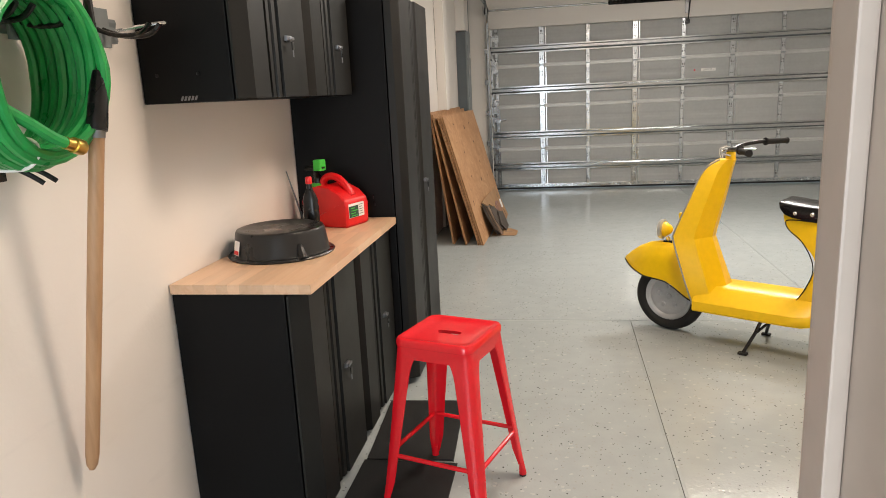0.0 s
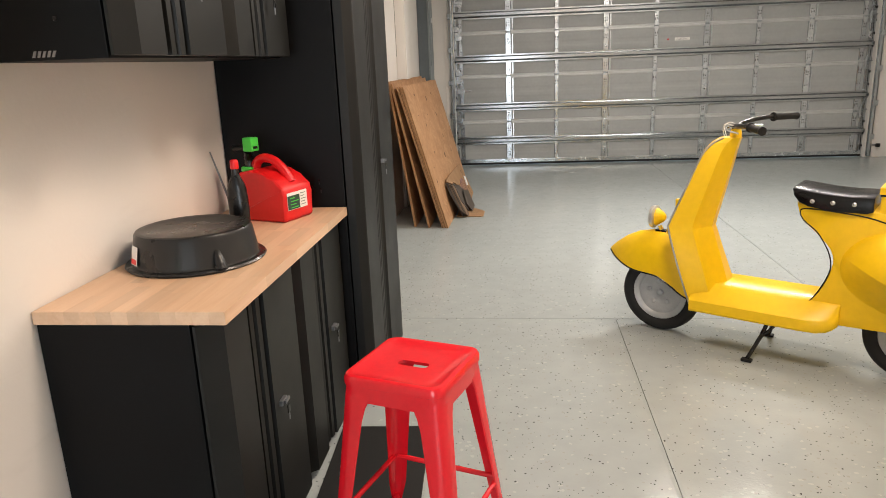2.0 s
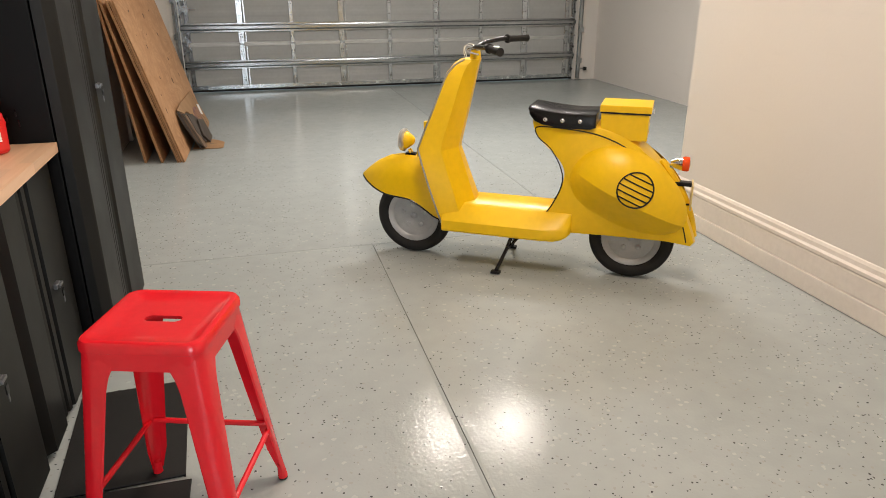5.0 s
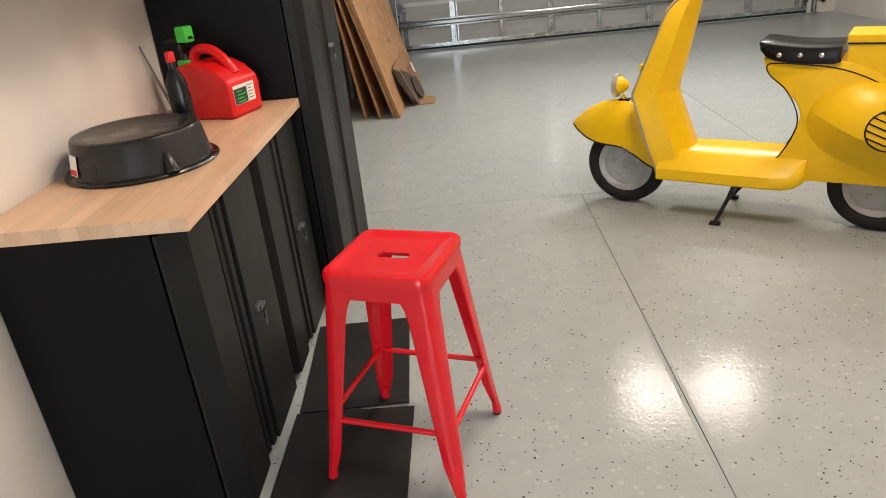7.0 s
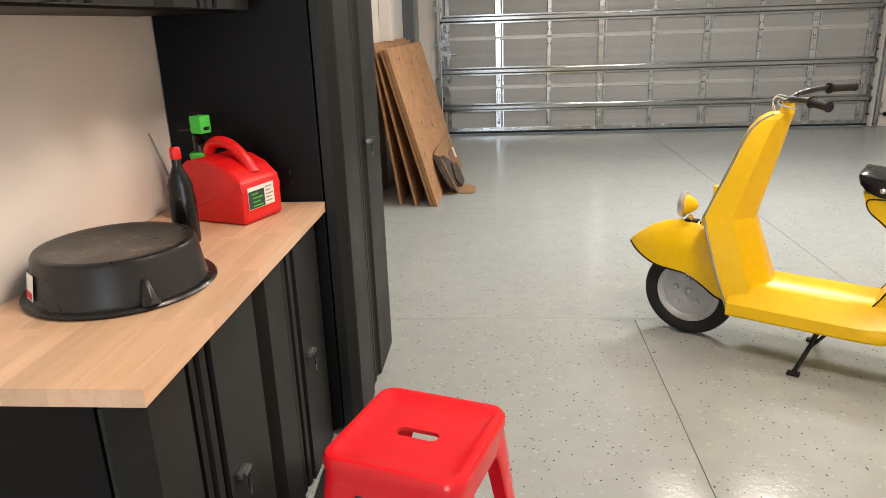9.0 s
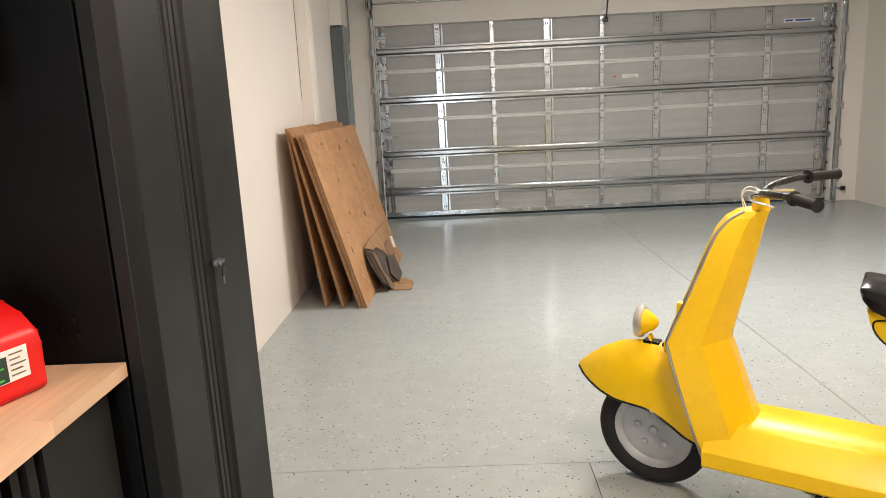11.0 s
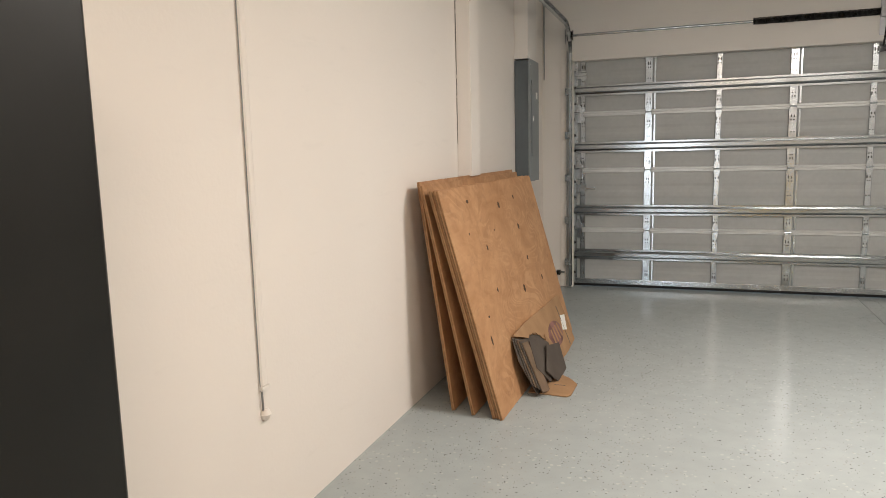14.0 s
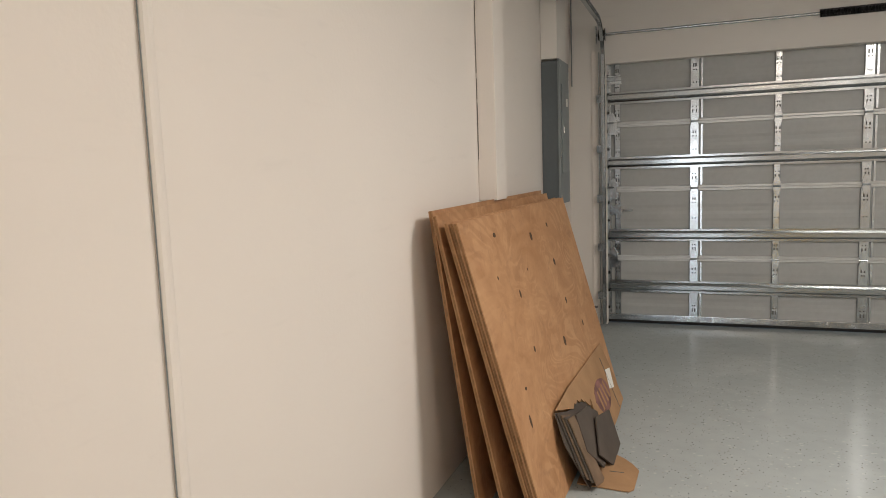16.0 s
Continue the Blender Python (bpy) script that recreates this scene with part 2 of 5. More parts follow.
# rotary-cut figure: contour bands of a slow, swirling noise
_cn = noisef(M_PLY, coords(M_PLY, (1.2, 0.75, 1.35)), 1.9, 3, 0.45, 1.3)
_band = nd(M_PLY, "ShaderNodeMath")
_band.operation = "MULTIPLY"
lk(M_PLY, _cn, _band.inputs[0])
_band.inputs[1].default_value = 82.0
_wv = nd(M_PLY, "ShaderNodeMath")
_wv.operation = "SINE"
lk(M_PLY, _band.outputs[0], _wv.inputs[0])
_c = ramp(M_PLY, _n, [(0.3, (0.36, 0.180, 0.080)), (0.7, (0.52, 0.300, 0.155))])
_where = ramp(M_PLY, noisef(M_PLY, coords(M_PLY), 2.7, 3), [(0.42, (0.05, 0.05, 0.05)), (0.66, (0.32, 0.32, 0.32))])
_c = mixc(M_PLY, _where, _c, ramp(M_PLY, _wv.outputs[0], [(0.0, (0.31, 0.150, 0.066)), (0.75, (0.56, 0.345, 0.195))]))
# weathered smudges and pale rubbed streaks
_sm = noisef(M_PLY, coords(M_PLY, (1, 1, 1)), 6.5, 6, 0.7, 1.6)
_c = mixc(M_PLY, ramp(M_PLY, _sm, [(0.54, (0, 0, 0)), (0.70, (0.55, 0.55, 0.55))]), _c, (0.27, 0.135, 0.07))
_st = noisef(M_PLY, coords(M_PLY, (3, 9, 1.6)), 2.4, 5, 0.7, 2.0)
_c = mixc(M_PLY, ramp(M_PLY, _st, [(0.60, (0, 0, 0)), (0.74, (0.5, 0.5, 0.5))]), _c, (0.60, 0.40, 0.25))
_fine = noisef(M_PLY, coords(M_PLY, (60, 5, 60)), 1.0, 4)
_c = mixc(M_PLY, 0.05, _c, ramp(M_PLY, _fine, [(0.35, (0.22, 0.105, 0.04)), (0.65, (0.44, 0.25, 0.11))]))
lk(M_PLY, _c, bsdf(M_PLY).inputs["Base Color"])
bump(M_PLY, _fine, 0.15, 0.003)
M_PLYEDGE = vary(mat("plywood_edge", (0.26, 0.14, 0.06), 0.75), (0.26, 0.14, 0.06), 30, 0.35, None, 90, 0.3)
M_KNOT = vary(mat("knot_plug", (0.06, 0.03, 0.015), 0.7), (0.06, 0.03, 0.015), 40, 0.3)
M_CARD = vary(mat("cardboard", (0.36, 0.22, 0.12), 0.8, 0, 0.2), (0.36, 0.22, 0.12), 5, 0.12, None, 60, 0.15)
M_CARDMID = vary(mat("cardboard_worn", (0.17, 0.118, 0.082), 0.8, 0, 0.2), (0.17, 0.118, 0.082), 8, 0.2, None, 60, 0.15)
M_CARDDK = vary(mat("cardboard_grey", (0.085, 0.070, 0.060), 0.7, 0, 0.3), (0.085, 0.070, 0.060), 6, 0.15, None, 60, 0.15)


# ---- mesh helpers ----
def part(name, bm, material, parent=None, label="", smooth=False, sharp=38):
    me = bpy.data.meshes.new(name)
    bmesh.ops.recalc_face_normals(bm, faces=bm.faces[:])
    if smooth:
        for f in bm.faces:
            f.smooth = True
        for e in bm.edges:
            if len(e.link_faces) == 2 and e.calc_face_angle(0) > radians(sharp):
                e.smooth = False
    bm.to_mesh(me)
    bm.free()
    me.materials.append(material)
    ob = new(name, me)
    if parent:
        ob.parent = parent
    return tagged(ob, label)


def thing(name, label, category, at=(0, 0, 0), rz=0, group="", kind=""):
    e = new(name)
    e.matrix_world = pose(*at, 0, 0, rz)
    e.empty_display_size = 0.1
    return tagged(e, label, category, group, kind)


def B(*boxes, bevel=0.0, seg=2):
    """A bmesh of axis-aligned boxes (x0, x1, y0, y1, z0, z1) with rounded edges."""
    bm = bmesh.new()
    for x0, x1, y0, y1, z0, z1 in boxes:
        m = Matrix.Translation(((x0 + x1) / 2, (y0 + y1) / 2, (z0 + z1) / 2)) @ Matrix.Diagonal((x1 - x0, y1 - y0, z1 - z0, 1))
        bmesh.ops.create_cube(bm, size=1, matrix=m)
    if bevel:
        bmesh.ops.bevel(bm, geom=bm.edges[:], offset=bevel, segments=seg, profile=0.7, affect="EDGES")
    return bm


def prism(points, lo, hi, axis="z", bevel=0.0, seg=2):
    """A closed outline drawn in the plane across axis, pushed from lo to hi along it."""
    bm = bmesh.new()
    put = {"z": lambda a, b, c: (a, b, c), "y": lambda a, b, c: (a, c, b), "x": lambda a, b, c: (c, a, b)}[axis]
    v = [bm.verts.new(put(a, b, lo)) for a, b in points]
    f = bm.faces.new(v)
    r = bmesh.ops.extrude_face_region(bm, geom=[f])
    d = Vector(put(0, 0, hi - lo))
    bmesh.ops.translate(bm, verts=[g for g in r["geom"] if isinstance(g, bmesh.types.BMVert)], vec=d)
    if bevel:
        bmesh.ops.bevel(bm, geom=bm.edges[:], offset=bevel, segments=seg, profile=0.7, affect="EDGES")
    return bm


def tube(points, radius, sides=10, bm=None, caps=True, closed=False):
    """A round bar along a line of points; radius is one number or one a point."""
    bm = bm or bmesh.new()
    p = [Vector(q) for q in points]
    n = len(p)
    rad = radius if isinstance(radius, (list, tuple)) else [radius] * n
    rings, side = [], None
    for i in range(n):
        a, b = (p[i - 1], p[(i + 1) % n]) if closed else (p[max(i - 1, 0)], p[min(i + 1, n - 1)])
        d = (b - a).normalized()
        if side is None:
            side = d.orthogonal().normalized()
        side = (side - d * side.dot(d)).normalized()
        up = d.cross(side)
        rings.append([bm.verts.new(p[i] + rad[i] * (math.cos(k * math.tau / sides) * side + math.sin(k * math.tau / sides) * up)) for k in range(sides)])
    for i in range(n if closed else n - 1):
        r, s = rings[i], rings[(i + 1) % n]
        for k in range(sides):
            bm.faces.new((r[k], r[(k + 1) % sides], s[(k + 1) % sides], s[k]))
    if caps and not closed:
        bm.faces.new(rings[0][::-1])
        bm.faces.new(rings[-1])
    return bm


def lathe(profile, sides=32, axis="z", bm=None, centre=(0, 0, 0)):
    """Turns an outline of (radius, height) about an axis; ends with radius 0 close it."""
    bm = bm or bmesh.new()
    c = Vector(centre)
    put = {"z": lambda a, b, h: (a, b, h), "y": lambda a, b, h: (a, h, b), "x": lambda a, b, h: (h, a, b)}[axis]
    rings = []
    for r, h in profile:
        if r < 1e-5:
            rings.append([bm.verts.new(c + Vector(put(0, 0, h)))])
        else:
            rings.append([bm.verts.new(c + Vector(put(r * math.cos(k * math.tau / sides), r * math.sin(k * math.tau / sides), h))) for k in range(sides)])
    for a, b in zip(rings, rings[1:]):
        for k in range(sides):
            q = [a[k % len(a)], a[(k + 1) % len(a)], b[(k + 1) % len(b)], b[k % len(b)]]
            q = list(dict.fromkeys(q))
            if len(q) > 2:
                bm.faces.new(q)
    return bm


def curve_pts(ctrl, n=8, closed=False):
    """A smooth line through control points (Catmull-Rom)."""
    c = [Vector(q) for q in ctrl]
    out, m = [], len(c)
    for i in range(m if closed else m - 1):
        if closed:
            p0, p1, p2, p3 = c[i - 1], c[i], c[(i + 1) % m], c[(i + 2) % m]
        else:
            p0, p1, p2, p3 = c[max(i - 1, 0)], c[i], c[i + 1], c[min(i + 2, m - 1)]
        for k in range(n):
            t = k / n
            out.append(0.5 * ((2 * p1) + (p2 - p0) * t + (2 * p0 - 5 * p1 + 4 * p2 - p3) * t * t + (3 * p1 - p0 - 3 * p2 + p3) * t ** 3))
    if not closed:
        out.append(c[-1])
    return out


def structure(name, bm, material, label):
    return tagged(part(name, bm, material, None, label), kind="structure")


# ---- the place ----
XW, XE, XE2, YS, YN = -1.06, 2.71, 5.2, 0.70, 10.8755
# floor: a bed of joint filler with four poured slabs on it
floor = structure("floor", B((XW - 0.2, XE2 + 0.2, -2.8, 11.6, -0.30, -0.008)), M_JOINT, "grey speckled epoxy-coated concrete garage floor with control joints")
for x0, x1, y0, y1 in ((XW, 0.7190, YS, 4.6465), (0.7220, XE, YS, 4.6465), (XW, 1.9985, 4.6490, 11.6), (2.0015, XE2, 4.6490, 11.6)):
    bm = B((x0, x1, y0, y1, -0.12, 0.0))
    # the coating dips a little towards the joints
    top = max(bm.faces, key=lambda f: f.calc_center_median().z)
    rim = list(top.verts)
    bmesh.ops.inset_region(bm, faces=[top], thickness=0.02)
    for q in rim:
        q.co.z -= 0.002
    part("slab", bm, M_FLOOR, floor)
part("slab", B((XW, 2.55, -2.6, YS - 0.004, -0.12, -0.001)), M_FLOOR, floor)

structure("wall_west", B((XW - 0.2, XW, -2.6, 11.6, 0.0, CEIL)), M_WALL, "cream painted block wall with faint trowel marks")
structure("wall_east", B((XE, XE + 0.18, YS, 4.66, 0.0, CEIL)), M_WALL2, "cream painted wall with a tall white baseboard")
structure("wall_east_return", B((XE + 0.18, XE2, 4.55, 4.66, 0.0, CEIL)), M_WALL2, "cream painted return wall of the deep garage bay")
structure("wall_east_far", B((XE2, XE2 + 0.2, 4.55, 11.6, 0.0, CEIL)), M_WALL2, "cream painted wall of the deep garage bay")
# wall around the overhead door
DX0, DX1, DTOP = -0.76, 4.90, 2.40
structure("wall_north", B((XW, DX0 + 0.03, YN, YN + 0.2, 0.0, CEIL), (DX1 - 0.03, XE2, YN, YN + 0.2, 0.0, CEIL), (DX0 + 0.03, DX1 - 0.03, YN, YN + 0.2, DTOP, CEIL)), M_WALL2, "cream wall around the overhead garage door")
# doorway into the garage
OX0, OX1 = XW, 0.482
structure("wall_south", B((OX1, XE + 0.18, YS - 0.14, YS, 0.0, CEIL), (OX0, OX1, YS - 0.14, YS, 2.06, CEIL)), M_WALL2, "cream wall with the doorway into the garage")
structure("ceiling", B((XW - 0.2, XE2 + 0.2, YS, 11.6, CEIL, CEIL + 0.12)), M_CEIL, "white painted garage ceiling")
# plain room behind the doorway
structure("hall_wall_east", B((2.55, 2.70, -2.8, YS - 0.14, 0.0, 2.7)), M_WALL2, "plain wall of the room behind the doorway")
structure("hall_wall_south", B((-1.26, -1.00, -2.8, -2.6, 0.0, 2.7), (0.84, 2.7, -2.8, -2.6, 0.0, 2.7), (-1.00, 0.84, -2.8, -2.6, 0.0, 0.2), (-1.00, 0.84, -2.8, -2.6, 2.4, 2.7)), M_WALL2, "plain wall with a window in the room behind the doorway")
structure("hall_ceiling", B((-1.06, 2.7, -2.8, YS - 0.14, 2.7, 2.8)), M_CEIL, "plain ceiling of the room behind the doorway")

door_frame = tagged(thing("door_1", "white painted door frame around the open doorway", "door frame", kind="structure"))
part("jamb", B((OX1 - 0.022, OX1 - 0.002, YS - 0.145, YS + 0.006, 0, 2.05), bevel=0.002), M_CASING_SHADED, door_frame)
part("head", B((OX0 + 0.002, OX1 - 0.002, YS - 0.145, YS + 0.006, 2.052, 2.058)), M_CASING_SHADED, door_frame)
part("door_stop", B((OX1 - 0.035, OX1 - 0.0225, YS - 0.075, YS - 0.035, 0, 2.05), bevel=0.002), M_CASING_SHADED, door_frame)
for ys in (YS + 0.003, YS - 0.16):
    part("casing", B((OX1 - 0.012, OX1 + 0.06, ys, ys + 0.017, 0, 2.12), bevel=0.004), M_CASING_SHADED, door_frame)
    part("casing", B((OX0 + 0.004, OX1 - 0.013, ys, ys + 0.017, 2.055, 2.12), bevel=0.004), M_CASING_SHADED, door_frame)

# tall moulded baseboard of the entry wall
structure("floor_curb", B((XE - 0.030, XE - 0.002, YS + 0.003, 4.66, 0.001, 0.094), bevel=0.004), M_TRIM, "low off-white painted curb under the baseboard")
structure("baseboard", prism([(XE - 0.002, 0.098), (XE - 0.021, 0.098), (XE - 0.021, 0.195), (XE - 0.018, 0.203), (XE - 0.024, 0.210), (XE - 0.024, 0.225), (XE - 0.015, 0.236), (XE - 0.013, 0.256), (XE - 0.006, 0.270), (XE - 0.002, 0.274)], YS + 0.003, 4.66, "y"), M_TRIM, "tall white moulded baseboard along the entry wall")

# ceiling lights at the lamps; the last belongs to the added fill
for lx, ly, size, watts, tone in LAMPS:
    f = thing("ceiling_light", "white square flush ceiling light, switched on", "ceiling light", (lx, ly, CEIL), group="ceiling lights")
    part("frame", B((-size / 2 - 0.03, size / 2 + 0.03, -size / 2 - 0.03, size / 2 + 0.03, -0.05, 0), bevel=0.006), M_WHITEPL, f)
    dm = bpy.data.materials.get("lamp_diffuser")
    if not dm:
        dm = mat("lamp_diffuser", (0.9, 0.88, 0.84), 0.5)
        bsdf(dm).inputs["Emission Color"].default_value = (1.0, 0.85, 0.70, 1)
        bsdf(dm).inputs["Emission Strength"].default_value = 6.0
    part("diffuser", B((-size / 2 - 0.01, size / 2 + 0.01, -size / 2 - 0.01, size / 2 + 0.01, -0.068, -0.051), bevel=0.004), dm, f, "glowing opal diffuser")


# ---- overhead garage door ----
def garage_door():
    d = thing("garage_door", "closed grey steel overhead garage door with galvanised struts", "garage door")
    zs = [0.03, 0.62, 1.26, 1.853, 2.43]
    y = 10.98
    xs = [DX0 + 0.02] + [0.030 + 0.672 * i for i in range(8)]
    for i in range(4):
        # section: thin steel skin with shallow horizontal ribs and rolled rails
        prof = [(y + 0.03, zs[i] + 0.004), (y, zs[i] + 0.004), (y, zs[i] + 0.05)]
        h = zs[i + 1] - zs[i]
        for k in (0.3, 0.5, 0.7):
            zc = zs[i] + h * k
            prof += [(y, zc - 0.045), (y + 0.0025, zc - 0.018), (y + 0.0025, zc + 0.018), (y, zc + 0.045)]
        prof += [(y, zs[i + 1] - 0.004), (y + 0.03, zs[i + 1] - 0.004)]
        part("section", prism(prof, DX0 + 0.005, DX1 - 0.005, "x"), M_DPANEL, d)
        if i:
            part("rail", prism([(y - 0.001, zs[i] - 0.028), (y - 0.012, zs[i] - 0.022), (y - 0.012, zs[i] - 0.003), (y - 0.006, zs[i]), (y - 0.012, zs[i] + 0.003), (y - 0.012, zs[i] + 0.020), (y - 0.001, zs[i] + 0.026)], DX0 + 0.03, DX1 - 0.03, "x"), M_RAIL, d)
    part("bottom_rail", B((DX0 + 0.005, DX1 - 0.005, y - 0.022, y - 0.001, 0.03, 0.085), bevel=0.004), M_GALV, d)
    part("weather_seal", B((DX0 + 0.005, DX1 - 0.005, y - 0.02, y + 0.025, 0.003, 0.029), bevel=0.006), M_RUBBER, d)
    # stiles: folded channels with punched slots, one to a section
    rnd = random.Random(3)
    for i in range(4):
        for j, x in enumerate(xs + [DX1 - 0.07]):
            w = (0.038 if j % 2 else 0.027) if 0 < j < 9 else 0.026
            x0 = x + 0.075 if j == 0 else x - w
            x1 = x0 + 2 * w if j == 0 else x + w
            z0, z1 = zs[i] + (0.056 if i == 0 else 0.028), zs[i + 1] - 0.03
            s = part("stile", prism([(x0, y - 0.002), (x0, y - 0.02), (x0 + 0.004, y - 0.024), (x1 - 0.004, y - 0.024), (x1, y - 0.02), (x1, y - 0.002)], z0, z1, "z"), M_GALV, d)
            if j in (1, 3, 5, 7):
                # the folded lip that stands beside every wide stile
                part("stile_lip", prism([(x1 + 0.014, y - 0.002), (x1 + 0.014, y - 0.014), (x1 + 0.030, y - 0.014), (x1 + 0.030, y - 0.002)], z0, z1, "z"), M_GALV, d)
            bm = bmesh.new()
            for zz in (z0 + 0.06, z0 + 0.1, (z0 + z1) / 2 + 0.05, z1 - 0.10, z1 - 0.06):
                for dx in (-0.012, 0.012):
                    xc = (x0 + x1) / 2 + dx + rnd.uniform(-0.004, 0.004)
                    bmesh.ops.create_cube(bm, size=1, matrix=Matrix.Translation((xc, y - 0.0245, zz)) @ Matrix.Diagonal((0.010, 0.003, 0.030 if zz in (z0 + 0.06, z1 - 0.06) else 0.011, 1)))
            tagged(part("slots", bm, M_JOINT, s), kind="stuff")
            if i and 0 < j < 9:
                # hinge: two folded leaves about a knuckle
                hz = zs[i]
                hb = prism([(x - 0.026, hz + 0.008), (x + 0.026, hz + 0.008), (x + 0.03, hz + 0.03), (x + 0.012, hz + 0.085), (x - 0.012, hz + 0.085), (x - 0.03, hz + 0.03)], y - 0.031, y - 0.026, "y")
                h2 = prism([(x - 0.026, hz - 0.008), (x + 0.026, hz - 0.008), (x + 0.03, hz - 0.03), (x + 0.012, hz - 0.085), (x - 0.012, hz - 0.085), (x - 0.03, hz - 0.03)], y - 0.031, y - 0.026, "y")
                me = bpy.data.meshes.new("t")
                h2.to_mesh(me)
                hb.from_mesh(me)
                bpy.data.meshes.remove(me)
                tube([(x - 0.032, y - 0.033, hz), (x + 0.032, y - 0.033, hz)], 0.008, 8, hb)
                part("hinge", hb, M_GALV, d)
    # four long struts of top-hat section
    for zc in (0.357, 0.836, 1.503, 2.095):
        p = [(y - 0.0255, zc + 0.056), (y - 0.0275, zc + 0.056), (y - 0.0275, zc + 0.038), (y - 0.078, zc + 0.026), (y - 0.082, zc + 0.020), (y - 0.082, zc - 0.014), (y - 0.078, zc - 0.020), (y - 0.0275, zc - 0.036), (y - 0.0275, zc - 0.056), (y - 0.0255, zc - 0.056)]
        part("strut", prism(p, DX0 + 0.04, DX1 - 0.04, "x"), M_STRUT, d)
    # lift handle bar and top fixture at both ends
    for x0, sgn in ((DX0 + 0.03, 1), (DX1 - 0.03, -1)):
        a, b = sorted((x0, x0 + sgn * 0.13))
        part("top_fixture", B((a, b, y - 0.035, y - 0.026, 2.22, 2.30), (a, b, y - 0.06, y - 0.036, 2.25, 2.262), (a, b, y - 0.06, y - 0.036, 2.285, 2.297), bevel=0.001), M_GALV, d)
        a, b = sorted((DX0 + 0.012, DX0 + 0.062)) if sgn > 0 else sorted((DX1 - 0.012, DX1 - 0.062))
        part("end_plate", B((a, b, y - 0.024, y - 0.002, 0.09, 2.40), bevel=0.002), M_GALV, d)
        # edge hinges with roller stems
        for hz in zs[1:4]:
            e0, e1 = sorted((x0 + sgn * 0.01, x0 + sgn * 0.09))
            hb = prism([(e0, hz - 0.09), (e1, hz - 0.09), (e1, hz + 0.05), ((e0 + e1) / 2, hz + 0.12), (e0, hz + 0.05)], y - 0.04, y - 0.027, "y", bevel=0.002)
            part("edge_hinge", hb, M_GALV, d)
            bm = tube([(x0 - sgn * 0.04, y - 0.05, hz + 0.02), (x0 + sgn * 0.06, y - 0.05, hz + 0.02)], 0.006, 8)
            part("roller_stem", bm, M_STEEL, d)
        bm = bmesh.new()
        for k in range(14):
            lathe([(0, -0.007), (0.015, -0.007), (0.015, 0.004), (0, 0.006)], 8, "y", bm, (x0 + sgn * 0.005, y - 0.028, 0.15 + k * 0.165))
        tagged(part("bolts", bm, M_BLACK, d), kind="stuff")
    # slide lock
    part("slide_lock", B((DX0 + 0.05, DX0 + 0.16, y - 0.055, y - 0.0265, 1.03, 1.11), (DX0 + 0.0, DX0 + 0.26, y - 0.045, y - 0.032, 1.063, 1.078), bevel=0.003), M_GALV, d)
    # plates and stickers
    part("sticker", B((2.30, 2.50, y - 0.004, y - 0.0012, 1.645, 1.685)), M_PAPER, d, "small white maker's sticker with tiny print")
    bm = bmesh.new()
    for k in range(3):
        bmesh.ops.create_cube(bm, size=1, matrix=Matrix.Translation((2.40, y - 0.0046, 1.655 + 0.01 * k)) @ Matrix.Diagonal((0.16 - 0.03 * k, 0.0012, 0.003, 1)))
    part("print", bm, M_STEEL, d)
    part("sticker", lathe([(0, -0.002), (0.012, -0.002), (0.012, 0.0), (0, 0.0)], 12, "y", None, (2.21, y - 0.0025, 1.665)), M_REDPL, d, "small red dot sticker")
    part("sticker", B((4.25, 4.62, y - 0.004, y - 0.0012, 2.20, 2.245)), M_PAPER, d, "white strip label with blue and red lettering")
    mb = bpy.data.materials.get("label_blue") or mat("label_blue", (0.03, 0.08, 0.4), 0.5)
    part("print", B((4.27, 4.36, y - 0.0055, y - 0.0042, 2.212, 2.233), (4.39, 4.58, y - 0.0055, y - 0.0042, 2.212, 2.233)), mb, d)
    return d


garage_door()


